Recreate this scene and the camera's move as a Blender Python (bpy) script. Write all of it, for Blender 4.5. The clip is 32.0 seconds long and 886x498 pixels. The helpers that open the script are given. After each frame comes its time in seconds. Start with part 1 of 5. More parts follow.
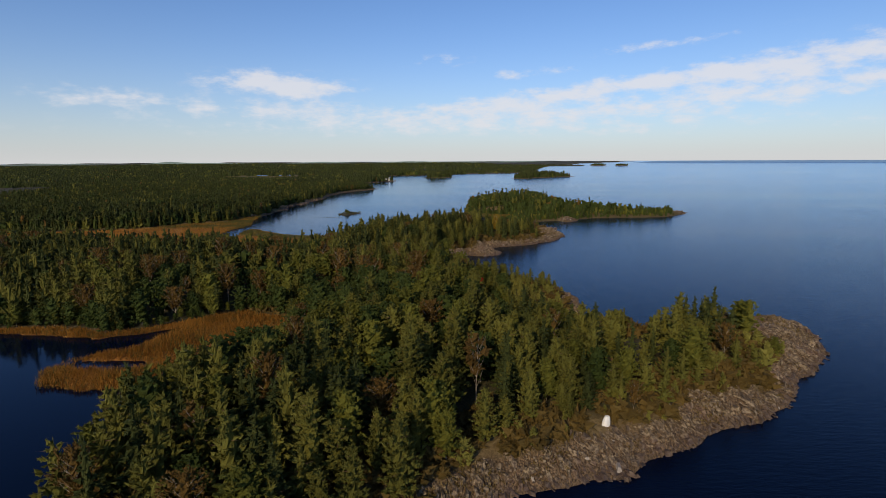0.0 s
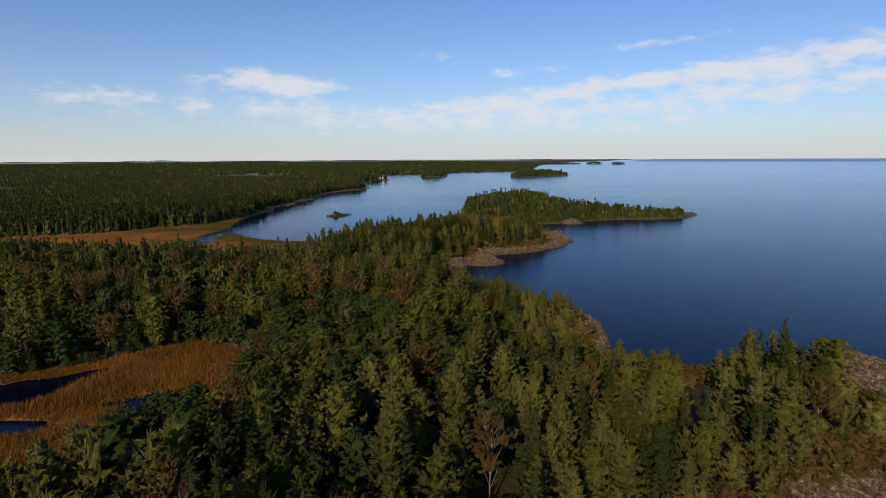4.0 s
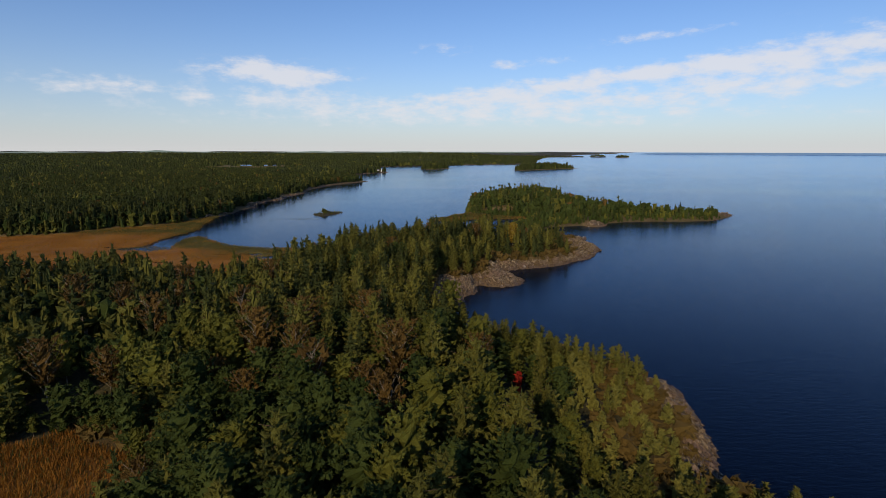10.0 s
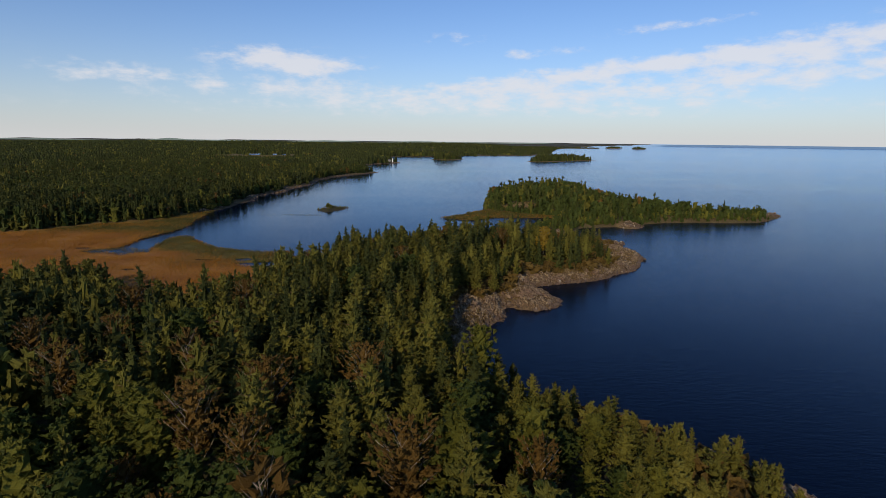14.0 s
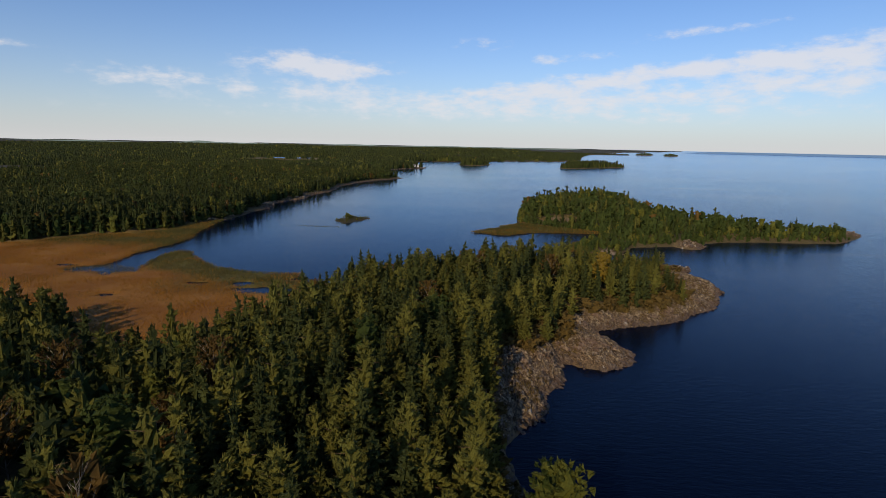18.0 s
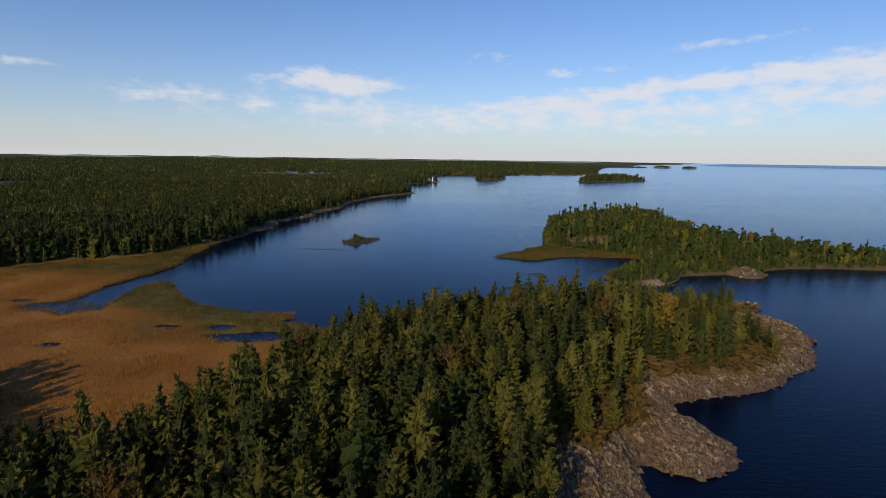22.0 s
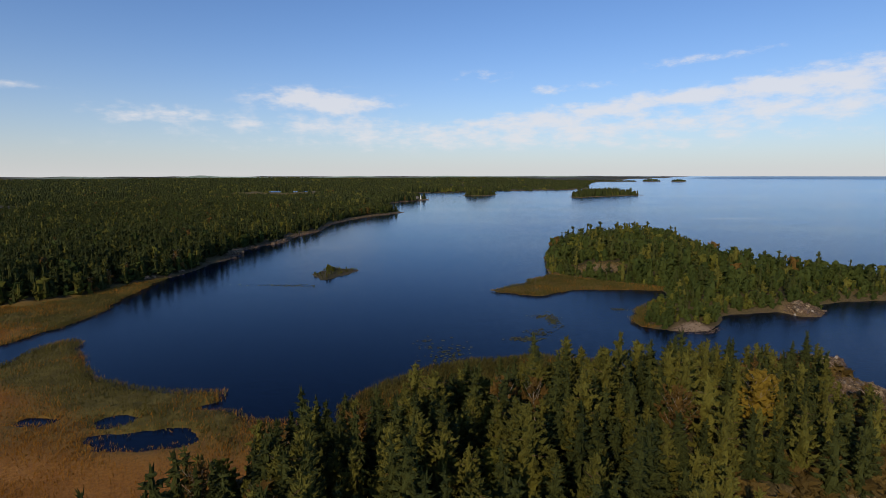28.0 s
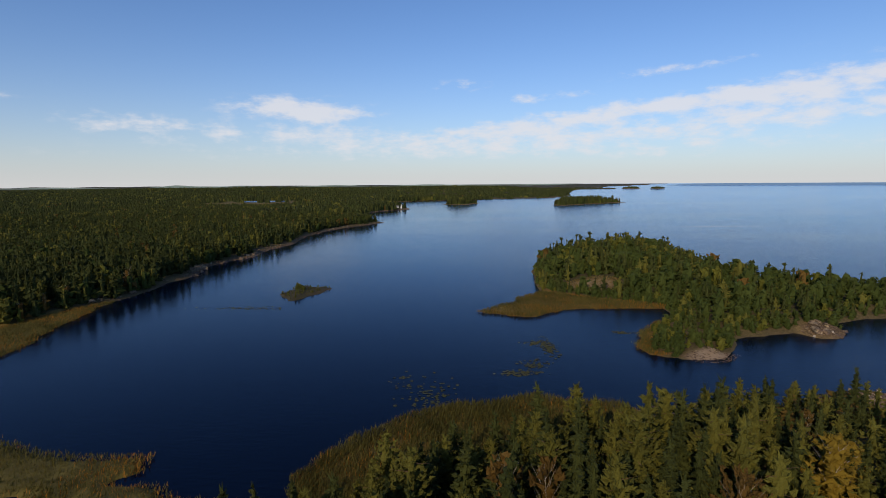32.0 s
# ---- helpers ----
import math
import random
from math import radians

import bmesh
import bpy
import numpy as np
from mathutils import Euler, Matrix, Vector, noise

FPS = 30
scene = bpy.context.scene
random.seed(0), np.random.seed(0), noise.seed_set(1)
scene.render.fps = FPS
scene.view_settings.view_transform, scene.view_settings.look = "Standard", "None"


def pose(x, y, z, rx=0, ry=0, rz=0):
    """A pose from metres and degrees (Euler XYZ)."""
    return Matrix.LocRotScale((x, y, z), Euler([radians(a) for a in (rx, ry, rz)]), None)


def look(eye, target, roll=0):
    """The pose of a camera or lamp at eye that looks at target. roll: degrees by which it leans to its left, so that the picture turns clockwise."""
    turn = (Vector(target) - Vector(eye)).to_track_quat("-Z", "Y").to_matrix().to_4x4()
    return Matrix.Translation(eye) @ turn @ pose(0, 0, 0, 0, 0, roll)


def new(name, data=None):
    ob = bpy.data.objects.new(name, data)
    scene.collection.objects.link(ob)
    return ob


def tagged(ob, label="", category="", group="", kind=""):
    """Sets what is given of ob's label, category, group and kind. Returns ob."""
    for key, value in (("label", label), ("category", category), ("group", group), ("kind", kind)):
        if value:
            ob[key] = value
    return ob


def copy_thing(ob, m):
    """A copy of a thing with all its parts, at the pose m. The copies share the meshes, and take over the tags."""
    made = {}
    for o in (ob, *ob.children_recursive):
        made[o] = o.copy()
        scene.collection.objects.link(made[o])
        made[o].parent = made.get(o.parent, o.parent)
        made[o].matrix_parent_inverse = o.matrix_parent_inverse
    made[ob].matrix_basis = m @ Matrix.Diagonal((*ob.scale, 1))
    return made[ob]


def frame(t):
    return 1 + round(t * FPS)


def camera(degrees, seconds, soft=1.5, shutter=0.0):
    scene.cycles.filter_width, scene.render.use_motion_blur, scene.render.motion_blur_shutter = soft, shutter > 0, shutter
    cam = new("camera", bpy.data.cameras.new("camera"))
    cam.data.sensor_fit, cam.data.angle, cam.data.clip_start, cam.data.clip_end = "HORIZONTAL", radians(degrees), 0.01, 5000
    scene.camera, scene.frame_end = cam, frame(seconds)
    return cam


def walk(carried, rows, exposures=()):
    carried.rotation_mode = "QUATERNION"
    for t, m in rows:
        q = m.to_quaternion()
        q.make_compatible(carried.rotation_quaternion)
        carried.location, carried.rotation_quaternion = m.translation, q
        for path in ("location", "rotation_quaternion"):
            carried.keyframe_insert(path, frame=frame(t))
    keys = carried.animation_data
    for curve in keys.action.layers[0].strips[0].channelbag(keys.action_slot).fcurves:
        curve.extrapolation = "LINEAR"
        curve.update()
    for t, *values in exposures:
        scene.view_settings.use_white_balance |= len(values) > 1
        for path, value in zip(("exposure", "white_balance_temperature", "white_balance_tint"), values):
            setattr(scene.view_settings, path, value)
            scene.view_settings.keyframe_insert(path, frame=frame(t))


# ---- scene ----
cam = camera(80.2, 32.0, 0.75)
PATH = [
    (0, (0.821, 0.99, 46.096), (0.818, 2.962, 45.761), -0.3),
    (1, (0.705, 8.177, 45.988), (0.712, 10.148, 45.652), -0.2),
    (2, (0.618, 15.434, 45.892), (0.63, 17.406, 45.556), -0.3),
    (3, (0.558, 22.81, 45.806), (0.573, 24.781, 45.469), -0.3),
    (3.5, (0.535, 26.552, 45.767), (0.55, 28.523, 45.428), -0.3),
    (5.5, (0.438, 41.927, 45.635), (0.455, 43.896, 45.288), -0.2),
    (6, (0.4, 45.874, 45.608), (0.417, 47.844, 45.258), -0.1),
    (7, (0.289, 53.889, 45.56), (0.306, 55.857, 45.206), -0.1),
    (8, (0.114, 62.05, 45.52), (0.13, 64.018, 45.163), -0.0),
    (9, (-0.145, 70.337, 45.489), (-0.129, 72.304, 45.126), 0.0),
    (10, (-0.504, 78.726, 45.466), (-0.489, 80.691, 45.096), 0.1),
    (11, (-0.972, 87.189, 45.449), (-0.962, 89.153, 45.07), 0.2),
    (12, (-1.556, 95.698, 45.44), (-1.554, 97.66, 45.051), 0.3),
    (13, (-2.257, 104.223, 45.437), (-2.266, 106.182, 45.038), 0.5),
    (14, (-3.067, 112.733, 45.44), (-3.093, 114.692, 45.034), 0.6),
    (14.5, (-3.51, 116.975, 45.443), (-3.546, 118.933, 45.036), 0.7),
    (16.5, (-5.483, 133.771, 45.471), (-5.565, 135.728, 45.067), 1.0),
    (17, (-6.013, 137.912, 45.481), (-6.106, 139.869, 45.081), 1.0),
    (18, (-7.091, 146.105, 45.504), (-7.207, 148.064, 45.114), 1.1),
    (19, (-8.17, 154.164, 45.531), (-8.307, 156.123, 45.154), 1.1),
    (20, (-9.218, 162.07, 45.562), (-9.371, 164.03, 45.197), 1.0),
    (21, (-10.203, 169.806, 45.595), (-10.367, 171.768, 45.243), 1.0),
    (22, (-11.093, 177.359, 45.632), (-11.264, 179.322, 45.29), 0.8),
    (23, (-11.864, 184.713, 45.671), (-12.037, 186.677, 45.338), 0.7),
    (24, (-12.494, 191.853, 45.711), (-12.665, 193.82, 45.388), 0.6),
    (25, (-12.973, 198.764, 45.754), (-13.139, 200.733, 45.44), 0.4),
    (26, (-13.301, 205.427, 45.797), (-13.459, 207.397, 45.495), 0.3),
    (26.5, (-13.412, 208.658, 45.819), (-13.566, 210.629, 45.523), 0.2),
    (28.5, (-13.613, 220.828, 45.908), (-13.741, 222.805, 45.632), -0.1),
    (29, (-13.637, 223.66, 45.93), (-13.758, 225.638, 45.659), -0.1),
    (30, (-13.729, 229.031, 45.974), (-13.832, 231.01, 45.71), -0.3),
    (31, (-13.977, 233.961, 46.017), (-14.062, 235.943, 45.761), -0.4),
    (32, (-14.531, 238.38, 46.059), (-14.597, 240.363, 45.809), -0.4),
]
EXPOSURE = 0.0
SUN_POWER, SKY_POWER = 2.9, 0.093
HAZE_COLOUR, CLOUD_COLOUR = (7.3, 7.2, 7.2), (8.2, 8.1, 8.4)
SKY_TINT = (0.74, 0.97, 1.33)
WATER_COLOUR = (0.0010, 0.0032, 0.014, 1)
WATER_GLOSS = (0.68, 0.83, 1.0, 1)
WAVE = 0.21
TREE_LIMIT = {"scots_pine": 300, "spruce": 300, "green_birch": 110, "aspen": 110, "autumn_birch": 80, "shore_shrub": 200, "young_pine": 160}
walk(cam, [(t, look(eye, target, roll)) for t, eye, target, roll in PATH], [(0, EXPOSURE), (32, EXPOSURE)])

# ---- world and sun ----
SUN_AZ, SUN_EL = 202.0, 27.0  # degrees clockwise from +y, and above the horizon
SUN_DIR = Vector((math.sin(radians(SUN_AZ)) * math.cos(radians(SUN_EL)), math.cos(radians(SUN_AZ)) * math.cos(radians(SUN_EL)), math.sin(radians(SUN_EL))))
sun = new("sun", bpy.data.lights.new("sun", "SUN"))
sun.data.energy, sun.data.angle, sun.data.color = SUN_POWER, radians(0.6), (1.0, 0.78, 0.50)
sun.matrix_world = Matrix.Translation((-300, -100, 300)) @ SUN_DIR.to_track_quat("Z", "Y").to_matrix().to_4x4()


class Nodes:
    """A small wrapper to write node trees as expressions."""

    def __init__(self, tree):
        self.tree = tree
        tree.nodes.clear()

    def add(self, kind, **values):
        node = self.tree.nodes.new(kind)
        for key, value in values.items():
            setattr(node, key, value)
        return node

    def link(self, a, b):
        self.tree.links.new(a, b)

    def fill(self, socket, value):
        if isinstance(value, bpy.types.NodeSocket):
            self.link(value, socket)
        else:
            socket.default_value = value

    def math(self, op, a, b=0.0, c=0.0, clamp=False):
        node = self.add("ShaderNodeMath", operation=op, use_clamp=clamp)
        for socket, value in zip(node.inputs, (a, b, c)):
            self.fill(socket, value)
        return node.outputs[0]

    def mix(self, f, a, b):
        node = self.add("ShaderNodeMix", data_type="RGBA")
        self.fill(node.inputs[0], f)
        for socket, value in ((node.inputs[6], a), (node.inputs[7], b)):
            self.fill(socket, (*value, 1) if isinstance(value, tuple) else value)
        return node.outputs[2]

    def noise(self, vector, scale, detail=4.0, rough=0.55):
        node = self.add("ShaderNodeTexNoise")
        self.fill(node.inputs["Vector"], vector)
        node.inputs["Scale"].default_value, node.inputs["Detail"].default_value, node.inputs["Roughness"].default_value = scale, detail, rough
        return node.outputs[0]

    def step(self, value, low, high):
        node = self.add("ShaderNodeMapRange", interpolation_type="SMOOTHSTEP")
        self.fill(node.inputs[0], value)
        node.inputs[1].default_value, node.inputs[2].default_value = low, high
        return node.outputs[0]

    def vector(self, x, y, z=0.0):
        node = self.add("ShaderNodeCombineXYZ")
        for socket, value in zip(node.inputs, (x, y, z)):
            self.fill(socket, value)
        return node.outputs[0]

    def scaled(self, vector, size):
        node = self.add("ShaderNodeVectorMath", operation="MULTIPLY")
        self.fill(node.inputs[0], vector)
        node.inputs[1].default_value = size
        return node.outputs[0]


world = bpy.data.worlds.new("world")
scene.world = world
world.use_nodes = True
w = Nodes(world.node_tree)
sky = w.add("ShaderNodeTexSky", sky_type="NISHITA", sun_disc=False, sun_elevation=radians(SUN_EL), sun_rotation=radians(SUN_AZ), altitude=50, air_density=1.0, dust_density=0.6, ozone_density=2.0)
coord = w.add("ShaderNodeTexCoord").outputs["Generated"]
split = w.add("ShaderNodeSeparateXYZ")
w.link(coord, split.inputs[0])
az = w.math("DEGREES", w.math("ARCTAN2", split.outputs[0], split.outputs[1]))
el = w.math("DEGREES", w.math("ARCSINE", split.outputs[2]))
# thin streaks of cloud: azimuth, elevation, slope, half length, half width, strength
STREAKS = [
    (-18.0, 7.7, 0.0, 5.5, 1.1, 1.35), (-14.0, 6.8, 0.06, 5.0, 1.0, 1.0), (-14.0, 4.9, 0.0, 9.0, 0.9, 0.9), (3.0, 5.4, 0.05, 9.0, 0.7, 0.95), (14.0, 6.8, 0.075, 10.0, 0.9, 1.1), (26.0, 7.7, 0.04, 8.0, 0.8, 1.0), (38.0, 9.0, 0.09, 12.0, 1.3, 1.2),
    (14.0, 4.6, 0.04, 20.0, 0.9, 0.95), (36.0, 6.3, 0.04, 14.0, 1.0, 1.05), (8.0, 3.2, 0.0, 45.0, 1.1, 0.6), (22.0, 10.7, 0.07, 8.0, 0.5, 0.62), (6.5, 8.6, 0.03, 2.4, 0.5, 0.95),
    (0.0, 10.0, 0.05, 3.5, 0.7, 0.62), (12.0, 9.0, 0.0, 2.0, 0.5, 0.6), (-31.0, 5.6, -0.03, 7.0, 1.0, 1.0), (-44.0, 7.4, 0.0, 4.0, 0.4, 0.7), (75.0, 12.0, 0.05, 20.0, 3.0, 0.8), (-85.0, 14.0, 0.0, 30.0, 3.0, 0.5),
]
total = 0.0
for u0, v0, slope, long, wide, strength in STREAKS:
    du = w.math("SUBTRACT", az, u0)
    dv = w.math("SUBTRACT", w.math("SUBTRACT", el, v0), w.math("MULTIPLY", du, slope))
    a = w.math("POWER", w.math("ABSOLUTE", w.math("DIVIDE", du, long)), 2.0)
    b = w.math("POWER", w.math("ABSOLUTE", w.math("DIVIDE", dv, wide)), 2.0)
    total = w.math("ADD", total, w.math("MULTIPLY", w.math("EXPONENT", w.math("MULTIPLY", w.math("ADD", a, b), -1.0)), strength))
plane = w.vector(w.math("MULTIPLY", az, 0.22), w.math("MULTIPLY", el, 0.55))
puffs = w.noise(plane, 1.6, 7.0, 0.6)
dense = w.step(w.math("ADD", w.math("MULTIPLY", total, 0.62), w.math("MULTIPLY", w.math("SUBTRACT", puffs, 0.5), 2.1)), 0.16, 0.95)
dense = w.math("MULTIPLY", dense, w.step(total, 0.05, 0.5))
haze = w.math("EXPONENT", w.math("MULTIPLY", w.math("ABSOLUTE", el), -0.22))
col = w.mix(w.math("MULTIPLY", haze, 0.85), w.mix(w.math("MULTIPLY", w.step(el, 20.0, 60.0), 0.6), w.scaled(sky.outputs[0], SKY_TINT), w.scaled(sky.outputs[0], (0.22, 0.32, 0.45))), HAZE_COLOUR)
col = w.mix(w.math("MULTIPLY", dense, 0.8), col, CLOUD_COLOUR)
back = w.add("ShaderNodeBackground")
w.link(col, back.inputs[0])
back.inputs[1].default_value = SKY_POWER
w.link(back.outputs[0], w.add("ShaderNodeOutputWorld").inputs[0])


# ---- materials ----
def material(name):
    m = bpy.data.materials.new(name)
    m.use_nodes = True
    n = Nodes(m.node_tree)
    bsdf, out = n.add("ShaderNodeBsdfPrincipled"), n.add("ShaderNodeOutputMaterial")
    n.link(bsdf.outputs[0], out.inputs[0])
    return m, n, bsdf, out


def bump(n, bsdf, height, strength, distance):
    node = n.add("ShaderNodeBump")
    n.fill(node.inputs["Height"], height)
    node.inputs["Strength"].default_value, node.inputs["Distance"].default_value = strength, distance
    n.link(node.outputs[0], bsdf.inputs["Normal"])


def foliage(name, dark, light, through_light=0.25, patch=0.09, fleck=0.24):
    """Leaves or needles: two tones that change from spray to spray and from tree to tree."""
    m, n, bsdf, out = material(name)
    place = n.add("ShaderNodeNewGeometry")
    own = n.add("ShaderNodeObjectInfo")
    big = n.step(n.noise(place.outputs["Position"], patch, 2.0), 0.32, 0.68)
    f = n.math("ADD", n.math("MULTIPLY", place.outputs["Random Per Island"], fleck), n.math("MULTIPLY", big, 0.4))
    f = n.math("ADD", f, n.math("MULTIPLY", own.outputs["Random"], 0.25))
    fine = n.noise(place.outputs["Position"], 6.5, 4.0, 0.75)
    f = n.math("ADD", f, n.math("MULTIPLY", n.math("SUBTRACT", fine, 0.5), 1.25), clamp=True)
    c = n.mix(f, dark, light)
    n.link(c, bsdf.inputs["Base Color"])
    bsdf.inputs["Roughness"].default_value = 0.7
    bsdf.inputs["Specular IOR Level"].default_value = 0.08
    bump(n, bsdf, fine, 0.8, 0.25)
    thin = n.add("ShaderNodeBsdfTranslucent")
    n.link(c, thin.inputs[0])
    both = n.add("ShaderNodeMixShader")
    both.inputs[0].default_value = through_light
    n.link(bsdf.outputs[0], both.inputs[1])
    n.link(thin.outputs[0], both.inputs[2])
    n.link(both.outputs[0], out.inputs[0])
    return m


def grained(name, dark, light, scale, rough=0.8, relief=0.5, distance=0.05, stretch=(1, 1, 1), specular=0.3):
    m, n, bsdf, _ = material(name)
    at = n.scaled(n.add("ShaderNodeNewGeometry").outputs["Position"], stretch)
    fine, coarse = n.noise(at, scale, 6.0, 0.65), n.noise(at, scale * 0.17, 3.0)
    f = n.math("ADD", n.math("MULTIPLY", fine, 0.7), n.math("MULTIPLY", coarse, 0.6))
    n.link(n.mix(n.step(f, 0.4, 0.9), dark, light), bsdf.inputs["Base Color"])
    bsdf.inputs["Roughness"].default_value = rough
    bsdf.inputs["Specular IOR Level"].default_value = specular
    bump(n, bsdf, fine, relief, distance)
    return m


PINE = foliage("pine_needles", (0.052, 0.056, 0.013), (0.192, 0.184, 0.038), 0.22)
YOUNG_PINE = foliage("young_pine_needles", (0.095, 0.098, 0.024), (0.290, 0.270, 0.062), 0.22)
SPRUCE = foliage("spruce_needles", (0.024, 0.033, 0.011), (0.084, 0.096, 0.026), 0.18)
GREEN_LEAF = foliage("green_leaves", (0.030, 0.048, 0.012), (0.084, 0.108, 0.026), 0.28)
OLIVE_LEAF = foliage("olive_leaves", (0.060, 0.068, 0.013), (0.180, 0.180, 0.032), 0.28)
RUST_LEAF = foliage("rust_leaves", (0.090, 0.056, 0.017), (0.190, 0.115, 0.030), 0.28)
GOLD_LEAF = foliage("gold_leaves", (0.160, 0.112, 0.018), (0.300, 0.210, 0.030), 0.25)
RED_LEAF = foliage("red_leaves", (0.240, 0.020, 0.014), (0.420, 0.040, 0.022), 0.25)
HEATH = foliage("heath", (0.068, 0.048, 0.015), (0.160, 0.108, 0.032), 0.15, 0.22)
DRY_GRASS = foliage("dry_grass", (0.150, 0.105, 0.040), (0.290, 0.215, 0.090), 0.15, 0.3)
REED_GOLD = foliage("golden_reeds", (0.260, 0.112, 0.019), (0.405, 0.200, 0.036), 0.3, 0.06, 0.2)
REED_GREEN = foliage("green_reeds", (0.060, 0.058, 0.016), (0.150, 0.130, 0.036), 0.25, 0.07, 0.3)
LILY = foliage("lily_pads", (0.060, 0.062, 0.022), (0.120, 0.110, 0.036), 0.0)
PINE_BARK = grained("pine_bark", (0.075, 0.045, 0.028), (0.200, 0.120, 0.070), 3.0, 0.9, 0.8, 0.03, (1, 1, 0.3))
BIRCH_BARK = grained("birch_bark", (0.120, 0.100, 0.076), (0.350, 0.300, 0.235), 2.0, 0.7, 0.3, 0.01, (1, 1, 3))
PALE_STONE = grained("pale_stone", (0.240, 0.205, 0.170), (0.430, 0.380, 0.320), 1.5, 0.8, 0.5, 0.04)
WHITE_PAINT = grained("white_paint", (0.700, 0.690, 0.650), (0.850, 0.840, 0.800), 1.2, 0.6, 0.2, 0.01)
GREY_ROOF = grained("grey_roof", (0.120, 0.120, 0.125), (0.200, 0.200, 0.205), 2.0, 0.6, 0.2, 0.01)
DARK_PAINT = grained("dark_paint", (0.030, 0.030, 0.032), (0.060, 0.060, 0.062), 2.0, 0.5, 0.2, 0.01)


def rock_material():
    """Glacier-worn granite gneiss: reddish brown, with paler veins, lichen and dark wet cracks."""
    m, n, bsdf, _ = material("shore_rock")
    place = n.add("ShaderNodeNewGeometry")
    at = place.outputs["Position"]
    fine = n.noise(n.scaled(at, (1.0, 0.35, 1.6)), 3.4, 8.0, 0.75)
    big = n.noise(at, 0.22, 3.0)
    vein = n.noise(n.scaled(at, (1.0, 0.35, 1.0)), 1.9, 5.0, 0.65)
    c = n.mix(n.step(fine, 0.38, 0.66), (0.030, 0.020, 0.012), (0.250, 0.176, 0.100))
    c = n.mix(n.math("MULTIPLY", n.step(vein, 0.47, 0.58), 0.8), c, (0.385, 0.300, 0.190))
    c = n.mix(n.math("MULTIPLY", n.step(big, 0.50, 0.66), 0.5), c, (0.175, 0.100, 0.074))
    c = n.mix(n.math("MULTIPLY", place.outputs["Random Per Island"], 0.45), c, (0.075, 0.050, 0.034))
    height = n.add("ShaderNodeSeparateXYZ")
    n.link(at, height.inputs[0])
    wet = n.math("SUBTRACT", 1.0, n.step(n.math("ADD", height.outputs[2], n.math("MULTIPLY", vein, 0.5)), 0.7, 1.7))
    c = n.mix(n.math("MULTIPLY", wet, 0.7), c, (0.070, 0.043, 0.034))
    n.link(c, bsdf.inputs["Base Color"])
    bsdf.inputs["Roughness"].default_value = 0.75
    bump(n, bsdf, fine, 0.9, 0.25)
    return m


ROCK = rock_material()


def ground_material():
    """The land's cover, from what grows there: bare rock, heath, forest floor, reed mud and sand."""
    m, n, bsdf, _ = material("land_cover")
    at = n.add("ShaderNodeNewGeometry").outputs["Position"]
    fine, mid = n.noise(at, 1.7, 7.0, 0.68), n.noise(at, 0.25, 4.0)

    def field(name):
        return n.add("ShaderNodeAttribute", attribute_name=name).outputs["Fac"]

    floor = n.mix(n.step(fine, 0.35, 0.68), (0.030, 0.030, 0.014), (0.085, 0.070, 0.030))
    heath = n.mix(n.step(fine, 0.35, 0.65), (0.110, 0.075, 0.030), (0.215, 0.160, 0.075))
    rock = n.mix(n.step(n.noise(n.scaled(at, (1.0, 0.35, 1.6)), 3.0, 8.0, 0.75), 0.38, 0.66), (0.030, 0.019, 0.012), (0.255, 0.172, 0.098))
    reed = n.mix(n.step(n.noise(at, 0.06, 4.0), 0.38, 0.62), (0.275, 0.116, 0.020), (0.375, 0.176, 0.034))
    reed = n.mix(n.step(fine, 0.3, 0.7), reed, (0.225, 0.096, 0.020))
    meadow = n.mix(n.step(mid, 0.35, 0.65), (0.085, 0.070, 0.014), (0.150, 0.120, 0.026))
    sand = n.mix(fine, (0.190, 0.140, 0.095), (0.330, 0.255, 0.180))
    c = n.mix(field("open_ground"), floor, heath)
    c = n.mix(field("bare"), c, rock)
    c = n.mix(field("reeds"), c, reed)
    c = n.mix(field("green_marsh"), c, meadow)
    c = n.mix(field("sand"), c, sand)
    n.link(c, bsdf.inputs["Base Color"])
    bsdf.inputs["Roughness"].default_value = 0.85
    bsdf.inputs["Specular IOR Level"].default_value = 0.25
    bump(n, bsdf, fine, 0.8, 0.22)
    return m


